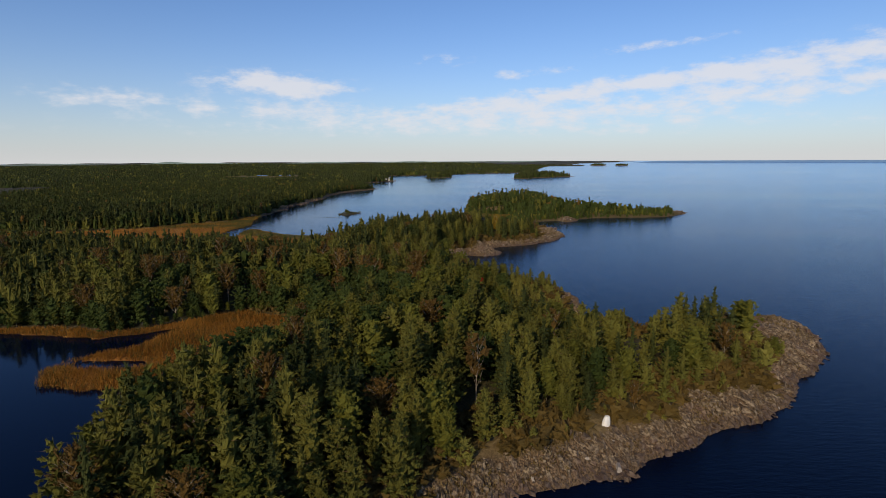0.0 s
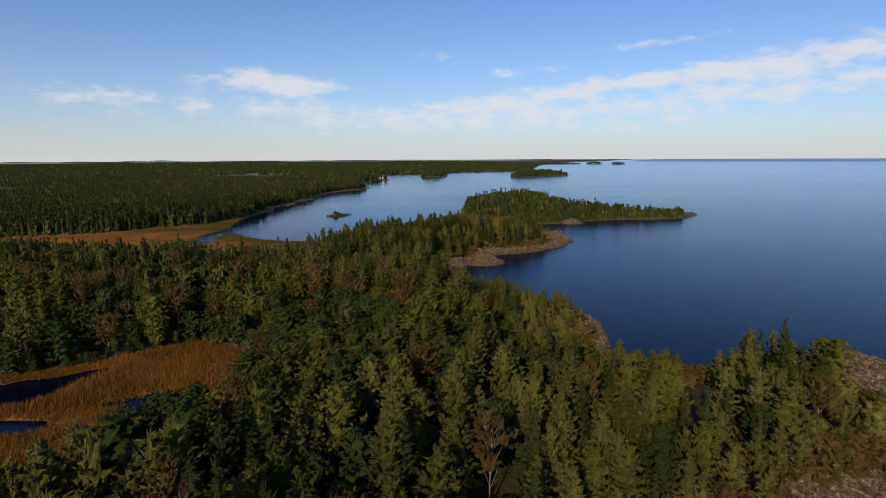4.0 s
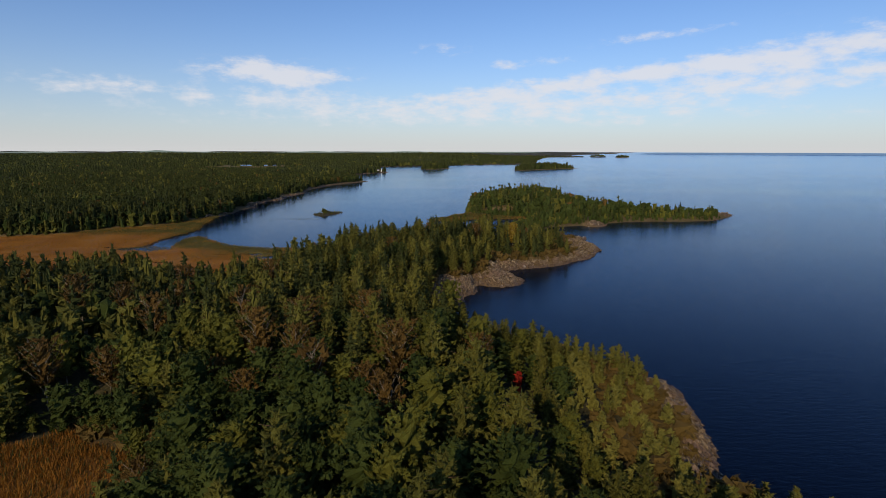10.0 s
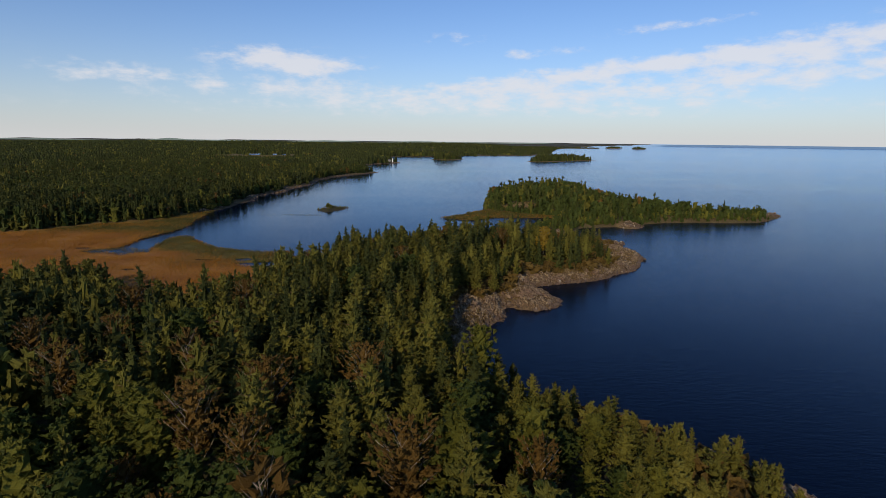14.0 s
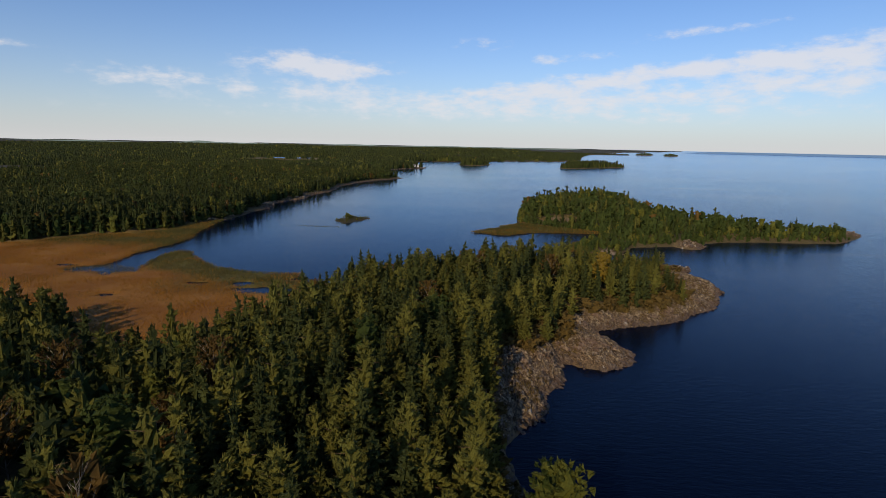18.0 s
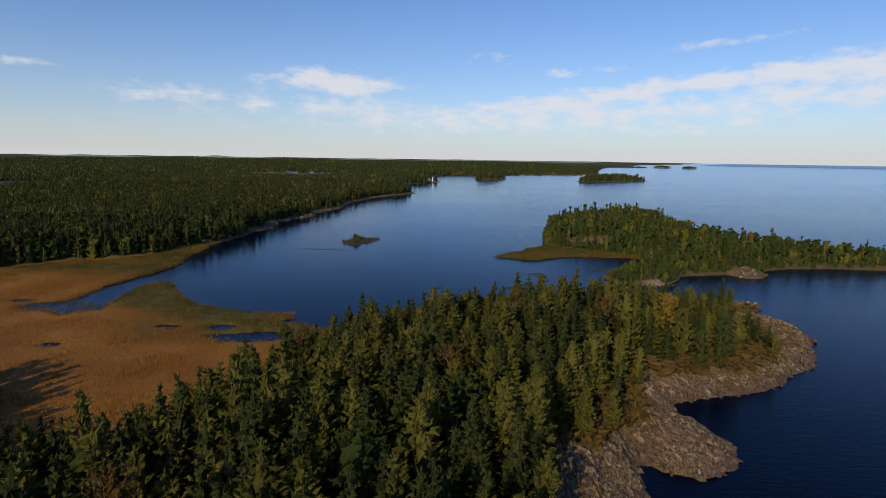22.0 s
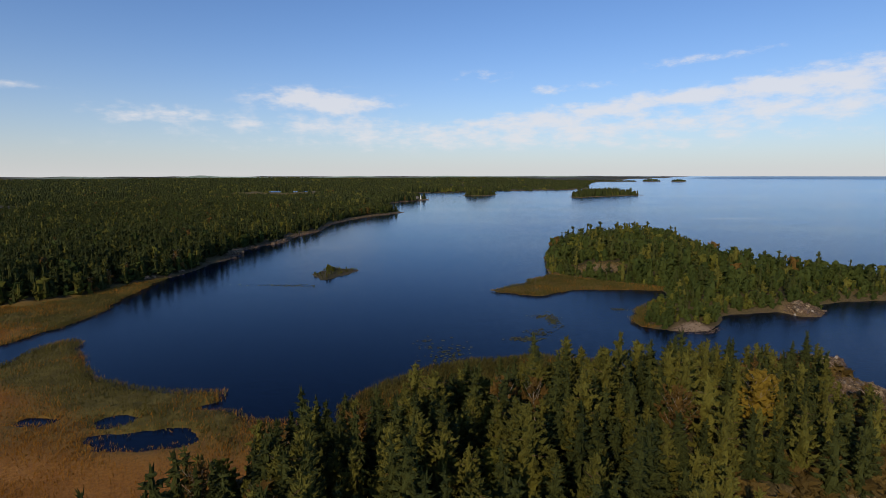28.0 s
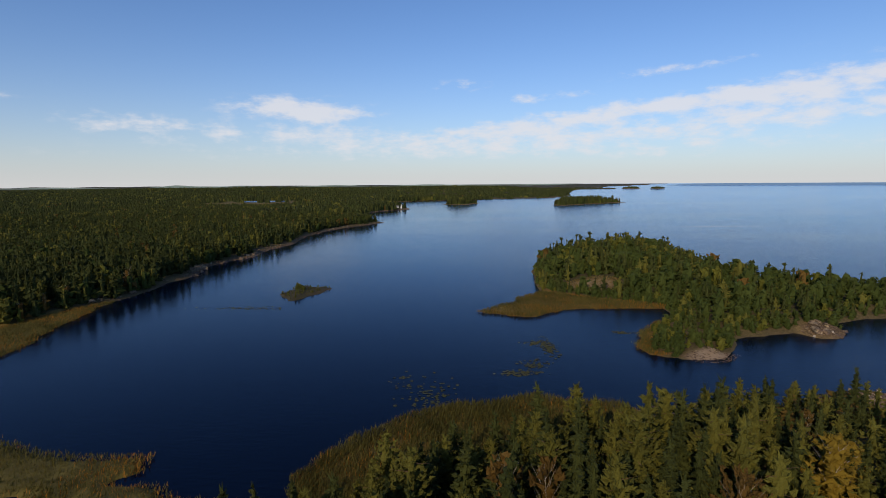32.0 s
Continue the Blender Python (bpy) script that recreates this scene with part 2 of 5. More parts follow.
def water_material():
    m, n, bsdf, out = material("lake_water")
    at = n.add("ShaderNodeNewGeometry").outputs["Position"]
    calm = n.step(n.noise(n.scaled(at, (0.0022, 0.0085, 0.0)), 1.0, 4.0, 0.6), 0.40, 0.66)
    slick = n.step(n.noise(n.scaled(at, (0.0016, 0.02, 0.0)), 1.0, 5.0, 0.65), 0.62, 0.72)
    lee = n.add("ShaderNodeAttribute", attribute_name="lee").outputs["Fac"]
    rough = n.math("SUBTRACT", n.math("SUBTRACT", 1.0, n.math("MULTIPLY", calm, 0.14)), n.math("MULTIPLY", slick, 0.30))
    rough = n.math("MULTIPLY", rough, n.math("SUBTRACT", 1.0, n.math("MULTIPLY", lee, 0.85)))
    bsdf.inputs["Base Color"].default_value = WATER_COLOUR
    bsdf.inputs["Roughness"].default_value = 1.0
    bsdf.inputs["Specular IOR Level"].default_value = 0.0
    gloss = n.add("ShaderNodeBsdfGlossy")
    n.link(n.mix(n.math("ADD", n.math("MULTIPLY", slick, 0.55), n.math("MULTIPLY", calm, 0.18)), WATER_GLOSS[:3], (0.95, 0.97, 1.0)), gloss.inputs["Color"])
    n.link(n.math("ADD", n.math("MULTIPLY", rough, 0.11), 0.05), gloss.inputs["Roughness"])
    fresnel = n.add("ShaderNodeFresnel")
    fresnel.inputs["IOR"].default_value = 1.175
    both = n.add("ShaderNodeMixShader")
    n.link(fresnel.outputs[0], both.inputs[0])
    n.link(bsdf.outputs[0], both.inputs[1])
    n.link(gloss.outputs[0], both.inputs[2])
    n.link(both.outputs[0], out.inputs[0])
    waves = n.math("ADD", n.noise(n.scaled(at, (0.35, 1.15, 1.0)), 1.0, 5.0, 0.66), n.math("MULTIPLY", n.noise(n.scaled(at, (0.035, 0.06, 1.0)), 1.0, 2.0), 0.4))
    node = n.add("ShaderNodeBump")
    n.link(waves, node.inputs["Height"])
    n.link(n.math("MULTIPLY", rough, WAVE), node.inputs["Strength"])
    node.inputs["Distance"].default_value = 0.35
    n.link(node.outputs[0], gloss.inputs["Normal"])
    n.link(node.outputs[0], fresnel.inputs["Normal"])
    return m


GROUND, WATER = ground_material(), water_material()

# ---- the plan: shores in metres, x to the east, y to the north ----
CAPE_SHORE = [
    (-51, 61), (-43, 47), (-15, 48), (0, 62), (10, 67), (18, 68), (22, 70), (28, 72), (33, 76), (38, 78), (45, 83), (52, 86), (57, 88), (65, 94),
    (70, 98), (74, 104), (83, 111), (92, 121), (98, 133), (99, 142), (90, 148), (82, 146), (70, 140), (58, 137), (48, 137), (40, 141), (39, 147),
    (42, 155), (45, 165), (45, 175), (41, 179), (34, 186), (27, 191), (21, 196), (13, 199), (6, 205), (0, 212), (-1, 220),
]
LEDGE_SHORE = [
    (2, 226), (7, 232), (8, 238), (11, 244), (12, 250), (13.5, 254), (15.5, 251), (22, 250.5), (28, 255), (30.5, 260), (27, 266), (24, 270), (25, 274.5),
    (32, 278), (42, 281.5), (50, 286.5), (60, 295), (68, 305), (74, 317), (75, 324), (72, 331), (67, 338), (70, 342), (76, 347), (77, 351), (70, 352),
    (62, 347), (54, 344), (40, 341), (28, 340), (18, 336), (8, 328),
]
WOOD_EDGE = [
    (-10, 322), (-20, 314), (-28, 306), (-42, 297), (-50, 288), (-57, 278), (-60, 262), (-70, 242), (-84, 240), (-94, 250), (-101, 262), (-110, 268), (-120, 262), (-134, 248),
    (-160, 258), (-230, 280), (-620, 300), (-620, 150), (-200, 150), (-135, 139), (-113, 141), (-100, 139), (-90, 135), (-80, 141), (-70, 149), (-60, 157),
    (-46, 150), (-42, 138), (-42, 125), (-44, 112), (-48, 100), (-55, 88), (-55, 74),
]
MAIN_SHORE = [
    (-900, 320), (-260, 338), (-202, 358), (-189, 380), (-172, 386), (-163, 398), (-159, 410), (-157, 429), (-152, 440), (-150, 460), (-152, 480),
    (-149, 495), (-157, 530), (-153, 550), (-146, 567), (-150, 600), (-143, 638), (-148, 680), (-150, 700), (-142, 760), (-125, 810), (-104, 850),
    (-125, 880), (-150, 950), (-160, 1040), (-140, 1110), (-104, 1165), (-112, 1190), (-150, 1260), (-180, 1400), (-190, 1520), (-120, 1560), (-64, 1590),
]
FAR_SHORE = [
    (25, 1680), (121, 1730), (262, 1810), (330, 1950), (380, 2140), (450, 2500), (560, 2950), (640, 3150), (830, 3150), (880, 3230), (800, 3500),
    (960, 3800), (1500, 4400), (1800, 4900), (-4900, 4900), (-4900, 320),
]
ISLAND_SHORE = [
    (35, 377), (40, 373.5), (47, 371.5), (55, 374), (61, 381), (66, 390), (75, 394), (87, 397), (90, 391), (97, 391), (102, 397), (107, 408), (112, 411),
    (128, 415), (142, 417), (160, 416), (175, 418), (190, 430), (204, 443), (209, 455), (200, 455), (188, 450), (168, 446), (146, 449), (128, 456), (118, 475),
    (116, 505), (119, 538), (127, 557), (122, 568), (108, 570), (86, 576), (60, 570), (36, 546), (23, 512), (20, 480), (19, 456), (38, 442), (50, 437), (60, 430), (57, 418), (51, 408), (42, 397),
]
ISLET = [(-92, 454), (-82, 439), (-78, 444), (-69, 466), (-79, 470), (-86, 466)]
FAR_ISLE_A = [(-53, 1350), (-30, 1340), (5, 1352), (14, 1385), (30, 1420), (8, 1428), (-30, 1425), (-52, 1390)]
FAR_ISLE_B = [(163, 1300), (190, 1285), (250, 1330), (310, 1395), (362, 1396), (330, 1425), (260, 1420), (190, 1370)]
SOUTH_REEDS = [(-83, 103), (-86, 108), (-86, 118), (-77, 124), (-71, 140), (-60, 157), (-44, 152), (-38, 138), (-42, 118), (-50, 106), (-58, 104), (-67, 101), (-77, 102)]
MARSH = [
    (-40, 300), (-46, 308), (-57, 311), (-64, 317), (-66, 322), (-77, 321), (-90, 323), (-98, 326), (-110, 338), (-121, 349), (-127, 357), (-131, 348), (-127, 322),
    (-131, 312), (-141, 318), (-141, 346), (-139, 367), (-138, 377), (-143, 393), (-147, 410), (-151, 440), (-165, 420), (-176, 390), (-200, 384), (-290, 350), (-640, 330), (-640, 270), (-200, 262), (-134, 250), (-118, 240), (-60, 235), (-50, 284),
]
NORTH_REEDS = [(-40, 308), (-41, 315), (-38, 319), (-35, 324), (-32, 329), (-27, 336), (-21, 340), (-16, 343), (-7, 346), (1, 348), (9, 346), (18, 343), (22, 336), (8, 324), (-16, 314), (-30, 300), (-44, 294)]
ISLAND_REEDS = [(-8, 423), (-5, 420), (0, 417), (9, 413), (23, 425), (34, 427), (43, 427), (57, 427), (64, 432), (50, 442), (36, 452), (22, 462), (14, 452), (5, 438), (-5, 427)]
SPIT_REEDS = [(34, 376), (34, 380), (37, 390), (42, 398), (50, 408), (56, 412), (50, 400), (45, 388), (43, 376), (39, 373)]
LANDS = [CAPE_SHORE + LEDGE_SHORE + WOOD_EDGE, MAIN_SHORE + FAR_SHORE, ISLAND_SHORE, ISLET, FAR_ISLE_A, FAR_ISLE_B]
SHORE_FRINGE = [(-135, 136), (-113, 137), (-100, 135), (-90, 131), (-80, 137), (-70, 145), (-62, 155), (-72, 153), (-82, 145), (-90, 140), (-100, 144), (-113, 146), (-135, 144)]
REEDS = [SHORE_FRINGE, SOUTH_REEDS, MARSH, NORTH_REEDS, ISLAND_REEDS, SPIT_REEDS]
POOLS = [(-54, 124, 9, 6), (-76, 115.5, 13, 3.4), (-92, 123, 8, 9), (-54, 103, 9, 6), (-71, 300, 13, 4.5), (-81, 307, 5, 4), (-96, 305.5, 4, 1.6), (-116, 289, 4, 1.8), (-139, 319, 14, 5), (-154, 323.5, 4.5, 2.2), (-66, 313.5, 4, 1.8)]


def inland(shore, x, y):
    """How far points lie inside a closed shore; negative outside."""
    shore = np.array(shore, float)
    best, inside = np.full(x.shape, 1e9), np.zeros(x.shape, bool)
    for (ax, ay), (bx, by) in zip(shore, np.roll(shore, -1, 0)):
        ex, ey = bx - ax, by - ay
        f = np.clip(((x - ax) * ex + (y - ay) * ey) / (ex * ex + ey * ey), 0, 1)
        best = np.minimum(best, (x - ax - f * ex) ** 2 + (y - ay - f * ey) ** 2)
        if ay != by:
            inside ^= ((ay > y) != (by > y)) & (x < ex * (y - ay) / (by - ay) + ax)
    return np.where(inside, 1, -1) * np.sqrt(best)


def rough_field(x, y, size, seed=0.0, octaves=3):
    """Smooth noise from -1 to 1 over the plan, with its largest bumps that many metres apart."""
    total, weight = np.zeros(np.shape(x)), 0.0
    for o in range(octaves):
        u, v = x / size * 2**o + 17.3 * o + seed, y / size * 2**o - 9.1 * o + seed * 1.7
        iu, iv = np.floor(u), np.floor(v)
        fu, fv = u - iu, v - iv
        fu, fv = fu * fu * (3 - 2 * fu), fv * fv * (3 - 2 * fv)

        def corner(a, b):
            s = np.sin((iu + a) * 127.1 + (iv + b) * 311.7 + seed * 74.7) * 43758.5453
            return (s - np.floor(s)) * 2 - 1

        total += 0.5**o * ((corner(0, 0) * (1 - fu) + corner(1, 0) * fu) * (1 - fv) + (corner(0, 1) * (1 - fu) + corner(1, 1) * fu) * fv)
        weight += 0.5**o
    return total / weight


def smooth(v, low, high):
    f = np.clip((v - low) / (high - low), 0, 1)
    return f * f * (3 - 2 * f)


def far_rise(x, y):
    """The open distance lifts a little, so that it ends on the true horizon although it is cut off."""
    return 29.0 * (np.maximum(np.hypot(x, y - 120) - 1800, 0) / 3100) ** 2


def survey(x, y):
    """Height of the ground and its cover at points of the plan."""
    x, y = np.asarray(x, float), np.asarray(y, float)
    wobble = rough_field(x, y, 7.0, 3.0) * 1.5 * smooth(900 - y, 0, 300) + rough_field(x, y, 60.0, 8.0) * 9 * smooth(y, 600, 900)
    d = [inland(shore, x, y) + wobble for shore in LANDS]
    d[3] = d[3] - 0.4
    r = np.max([inland(shore, x, y) for shore in REEDS], 0) + rough_field(x, y, 9.0, 5.0) * 3.0
    pool = np.max([1 - np.hypot((x - a) / c, (y - b) / e) for a, b, c, e in POOLS], 0) + rough_field(x, y, 6.0, 6.0) * 0.5 - 0.1
    ridges = np.abs(rough_field(x * 1.0 + y * 0.35, y * 0.45, 4.0, 11.0))
    pen, main, isle = d[0], d[1], d[2]
    low = smooth(-r, 2, 26)
    h = np.maximum(pen, 0)
    h = 5.2 * (1 - np.exp(-h / 8.5)) * (0.25 + 0.75 * low) + 1.6 * rough_field(x, y, 45.0, 2.0) * smooth(pen, 6, 30)
    hills = smooth(y, 1300, 2200) * smooth(main, 0, 420) * (1 - 0.9 * smooth(np.hypot(x, y - 120), 2200, 3600))
    hm = np.maximum(main, 0)
    hm = 3.0 * (1 - np.exp(-hm / 10)) + 24 * hills * (1 + 0.22 * rough_field(x, y, 700.0, 4.0)) + 2.5 * rough_field(x, y, 160.0, 9.0) * smooth(main, 40, 200)
    hi = 4.5 * (1 - np.exp(-np.maximum(isle, 0) / 9)) * (0.3 + 0.7 * low) + 4.0 * smooth(isle, 10, 60) * smooth(y, 430, 520)
    small = np.max(d[3:], 0)
    hs = np.where(small > 0, 0.7 * (1 - np.exp(-np.maximum(small, 0) / 3)) + 5 * smooth(small, 5, 40), 0)
    land = np.max(d, 0)
    z = np.where(land > 0, np.maximum.reduce([h, hm, hi, hs]), 0)
    shelf = smooth(land, 0, 2) * smooth(18 - land, 0, 10)
    z = z + np.where(land > 0, shelf * (ridges * 2.2 - 0.45 + 0.7 * rough_field(x, y, 6.5, 13.0)) * smooth(600 - y, 0, 100), 0)
    under = np.where(land > 0, 0, -2.2 * (1 - np.exp(np.minimum(land, 0) / 5)))
    reedy = smooth(r, -0.5, 0.8) * smooth(3 - pen, 0, 4) * smooth(4 - isle, 0, 4) * smooth(4 - main, 0, 4)
    under = under * (1 - reedy) + (0.12 + 0.4 * smooth(r, 0.6, 3.0)) * reedy
    z = np.where(land > 0, np.maximum(z, 0.12 + 0.05 * land.clip(0, 3)), under)
    sunk = smooth(pool, -0.3, 0.35) * (pen < 3)
    z = z * (1 - sunk) + np.minimum(z, -0.55) * sunk
    tarn = smooth(1 - np.hypot((x + 455) / 130, (y - 1375) / 110), 0, 0.25)
    z = np.where(main > 60, z * (1 - tarn) + 7.5 * tarn, z)
    bare = smooth(land, -3, 0.5) * smooth(np.where(isle > -4, 2.2, np.where(y > 400, 3.5, 7.5)) + 4 * rough_field(x, y, 9.0, 21.0) - land, 0, 3) * (1 - reedy)
    east = smooth(x, -10, 6) * smooth(370 - y, 0, 20)
    bare = bare * np.maximum(east, np.maximum(0.5 * smooth(isle, -3, 0) * smooth(x, 62, 75) * smooth(rough_field(x, y, 12.0, 24.0), -0.2, 0.4), 0.8 * smooth(y, 440, 480)))
    capes = np.max([1 - np.hypot((x - a) / c, (y - b) / e) for a, b, c, e in ((90, 131, 19, 24), (24, 262, 12, 13), (66, 315, 14, 22), (6, 238, 11, 18), (43, 168, 5, 13), (72, 349, 10, 6), (96, 396, 9, 6.5), (200, 449, 18, 10))], 0)
    capes = capes + 0.25 * rough_field(x, y, 7.0, 22.0)
    bare = np.maximum(bare, smooth(capes, 0.12, 0.3) * smooth(land, -3, 0.5))
    heath = np.maximum(np.maximum(smooth(13 + 5 * rough_field(x, y, 14.0, 23.0) - land, 0, 4) * np.where(main > -20, 0.45, np.where(isle > -6, 0.35, smooth(x, -45, -15))), smooth(capes, -0.05, 0.15)), tarn)
    sand = smooth(1 - np.hypot((x - 53) / 10, (y - 373.5) / 4.5), 0.0, 0.3) * smooth(land, -4, 0)
    sand = np.maximum(sand, 0.9 * smooth(1 - np.hypot((x - 41) / 12, (y - 462) / 8), 0.0, 0.3))
    green = reedy * np.maximum.reduce([smooth(inland([(-52, 296), (-55, 330), (-130, 420), (-150, 465), (-190, 440), (-190, 378), (-150, 362), (-138, 330), (-112, 316), (-90, 308), (-70, 300)], x, y) + 8 * rough_field(x, y, 20.0, 31.0), -3, 5), 0.35 * smooth(y, 395, 405) * smooth(x, -60, -40), 0.7 * smooth(y, 303, 310) * smooth(x, -50, -44), 0.9 * smooth(y, 348, 372) * smooth(-x, 118, 136), 0.6 * smooth(y, 288, 302) * smooth(x, -116, -96)])
    return {"z": z + np.where((z > -0.5) | (y > 1500), far_rise(x, y), 0), "land": land, "pen": pen, "main": main, "isle": isle, "small": small, "islet": d[3], "reeds": reedy, "bare": bare, "open_ground": heath, "sand": sand, "green_marsh": np.maximum(green, 0.8 * tarn), "pool": pool, "tarn": tarn, "capes": capes}


def solid(name, verts, tris, mats, index=None, flat=True):
    """A mesh from arrays of corners and triangles."""
    me = bpy.data.meshes.new(name)
    tris = np.asarray(tris, np.int32)
    me.vertices.add(len(verts))
    me.vertices.foreach_set("co", np.asarray(verts, np.float32).ravel())
    me.loops.add(tris.size)
    me.loops.foreach_set("vertex_index", tris.ravel())
    me.polygons.add(len(tris))
    me.polygons.foreach_set("loop_start", np.arange(0, tris.size, tris.shape[1], dtype=np.int32))
    for m in mats:
        me.materials.append(m)
    if index is not None:
        me.polygons.foreach_set("material_index", np.asarray(index, np.int32))
    me.polygons.foreach_set("use_smooth", np.full(len(tris), not flat))
    me.update(calc_edges=True)
    return me


# ---- ground and water ----
def lines(*spans):
    """Grid lines: (from, to, step) spans laid end to end."""
    return np.unique(np.concatenate([np.arange(a, b, s) for a, b, s in spans]))


def outward(start, end, step, growth=1.12):
    out, at = [], start
    while abs(at) < abs(end):
        at += math.copysign(step, end - start)
        step *= growth
        out.append(at)
    return np.array(out)


gx = np.concatenate([outward(-420, -4950, 12)[::-1], lines((-420, -160, 6), (-160, 214, 1.8), (214, 480, 6)), outward(480, 4950, 12)])
gy = np.concatenate([outward(20, -4950, 6)[::-1], lines((20, 486, 1.8), (486, 900, 5), (900, 1500, 9), (1500, 2200, 18)), outward(2200, 4950, 20)])
GX, GY = np.meshgrid(gx, gy)
land = survey(GX.ravel(), GY.ravel())
nx = len(gx)
a = (np.arange(len(gy) - 1)[:, None] * nx + np.arange(nx - 1)).ravel()
quads = np.stack([a, a + 1, a + nx + 1, a + nx], 1)
keep = (np.hypot(GX.ravel(), GY.ravel() - 120) < 4850)[quads].all(1)
me = solid("ground", np.stack([GX.ravel(), GY.ravel(), land["z"]], 1), quads[keep], [GROUND], flat=False)
for key in ("bare", "open_ground", "reeds", "green_marsh", "sand"):
    me.attributes.new(key, "FLOAT", "POINT").data.foreach_set("value", land[key].astype(np.float32))
tagged(new("ground", me), "rocky wooded lake shore with heath, moss and marsh", "ground", kind="structure")

rings = np.concatenate([[0.0], np.linspace(20, 600, 60), np.geomspace(640, 4850, 60)])
turns = np.linspace(0, 2 * math.pi, 160, endpoint=False)
wx = (rings[:, None] * np.sin(turns)).ravel()
wy = (rings[:, None] * np.cos(turns)).ravel() + 120
i = (np.arange(len(rings) - 1)[:, None] * 160 + np.arange(160)).ravel()
j = (np.arange(len(rings) - 1)[:, None] * 160 + (np.arange(160) + 1) % 160).ravel()
me = solid("water", np.stack([wx, wy, far_rise(wx, wy)], 1), np.stack([i, i + 160, j + 160, j], 1)[:, ::-1], [WATER], flat=False)
sheltered = smooth(-wx + 0.05 * wy, -10, 60) * smooth(wy, 260, 330) * smooth(1700 - wy, 0, 700) * 0.55 + smooth(-wx, 30, 60) * smooth(260 - wy, 0, 60)
me.attributes.new("lee", "FLOAT", "POINT").data.foreach_set("value", np.clip(sheltered, 0, 1).astype(np.float32))
tagged(new("water", me), "dark blue rippled lake water", "lake", kind="structure")


# ---- trees ----
rng = np.random.default_rng(7)


def stem(height, radius, sides=6, levels=4, lean=0.0):
    """A tapered trunk that leans a little."""
    v, f = [], []
    for k in range(levels + 1):
        u = k / levels
        r = radius * (1 - 0.85 * u) * (1.25 if k == 0 else 1)
        for s in range(sides):
            a = 2 * math.pi * s / sides
            v.append((r * math.cos(a) + lean * u * u, r * math.sin(a) + 0.06 * radius * k, height * u - 0.6 * (k == 0)))
        for s in range(sides if k else 0):
            p, q = (k - 1) * sides + s, (k - 1) * sides + (s + 1) % sides
            f += [(p, q, q + sides), (p, q + sides, p + sides)]
    return np.array(v), np.array(f)


def limb(start, end, radius, sides=4):
    start, end = np.array(start, float), np.array(end, float)
    way = (end - start) / np.linalg.norm(end - start)
    side = np.cross(way, (0.3, 0.1, 1.0))
    side /= np.linalg.norm(side)
    up = np.cross(side, way)
    ring = [radius * (math.cos(2 * math.pi * s / sides) * side + math.sin(2 * math.pi * s / sides) * up) for s in range(sides)]
    v = [start + p for p in ring] + [end]
    return np.array(v), np.array([(s, (s + 1) % sides, sides) for s in range(sides)])


def joined(parts):
    v, f, n = [], [], 0
    for pv, pf in parts:
        v.append(pv)
        f.append(pf + n)
        n += len(pv)
    return np.concatenate(v), np.concatenate(f)


def sprays(root, way, length, width, face=None):
    """Pointed sprays: one triangle each, from a root along a way, turned more or less to a face direction."""
    n = len(root)
    way = way / np.linalg.norm(way, axis=1, keepdims=True)
    side = np.cross(way, rng.normal(size=(n, 3)) * (1.0 if face is None else 0.7) + (0 if face is None else face))
    side /= np.linalg.norm(side, axis=1, keepdims=True)
    tip = root + way * length[:, None]
    mid = root + way * length[:, None] * 0.25
    v = np.stack([mid + side * width[:, None] / 2, mid - side * width[:, None] / 2, tip], 1).reshape(-1, 3)
    return v, np.arange(3 * n).reshape(-1, 3)


def heart(h, r, low, profile_of, rings, sides, full):
    """The dense inside of a crown: a jagged closed body well within its outline."""
    u = np.linspace(0.0, 0.88, rings)
    ring = 2 * math.pi * (np.arange(sides)[None] + 0.5 * np.arange(rings)[:, None]) / sides
    g = full * r * profile_of(u)[:, None] * rng.uniform(0.4 if rings > 8 else 0.6, 1.2, (rings, sides))
    z = h * (low + (0.97 - low) * u)[:, None] + rng.normal(0, 0.3 / rings * h * 0.35, (rings, sides))
    v = np.concatenate([np.stack([g * np.cos(ring), g * np.sin(ring), z], 2).reshape(-1, 3), [(0, 0, h * 0.96)]])
    f = []
    for k in range(rings):
        for q in range(sides):
            a, b = k * sides + q, k * sides + (q + 1) % sides
            f += [(a, b, b + sides), (a, b + sides, a + sides)] if k < rings - 1 else [(a, b, rings * sides)]
    return v, np.array(f)


def tassels(root, axis, length, radius, sides=4):
    """Pointed tufts of needles or leaves: little jagged cones along their axes, open at the root."""
    n = len(root)
    side = np.cross(axis, rng.normal(size=(n, 3)))
    side /= np.linalg.norm(side, axis=1, keepdims=True)
    other = np.cross(axis, side)
    q = 2 * math.pi * np.arange(sides) / sides
    rim = np.cos(q)[None, :, None] * side[:, None] + np.sin(q)[None, :, None] * other[:, None]
    rim = root[:, None] + rim * (np.asarray(radius)[:, None] * rng.uniform(0.55, 1.35, (n, sides)))[:, :, None] - axis[:, None] * (length[:, None] * rng.uniform(-0.15, 0.3, (n, sides)))[:, :, None]
    v = np.concatenate([rim, (root + axis * length[:, None])[:, None]], 1).reshape(-1, 3)
    f = np.array([(k, (k + 1) % sides, sides) for k in range(sides)])
    return v, (f[None] + (np.arange(n) * (sides + 1))[:, None, None]).reshape(-1, 3)


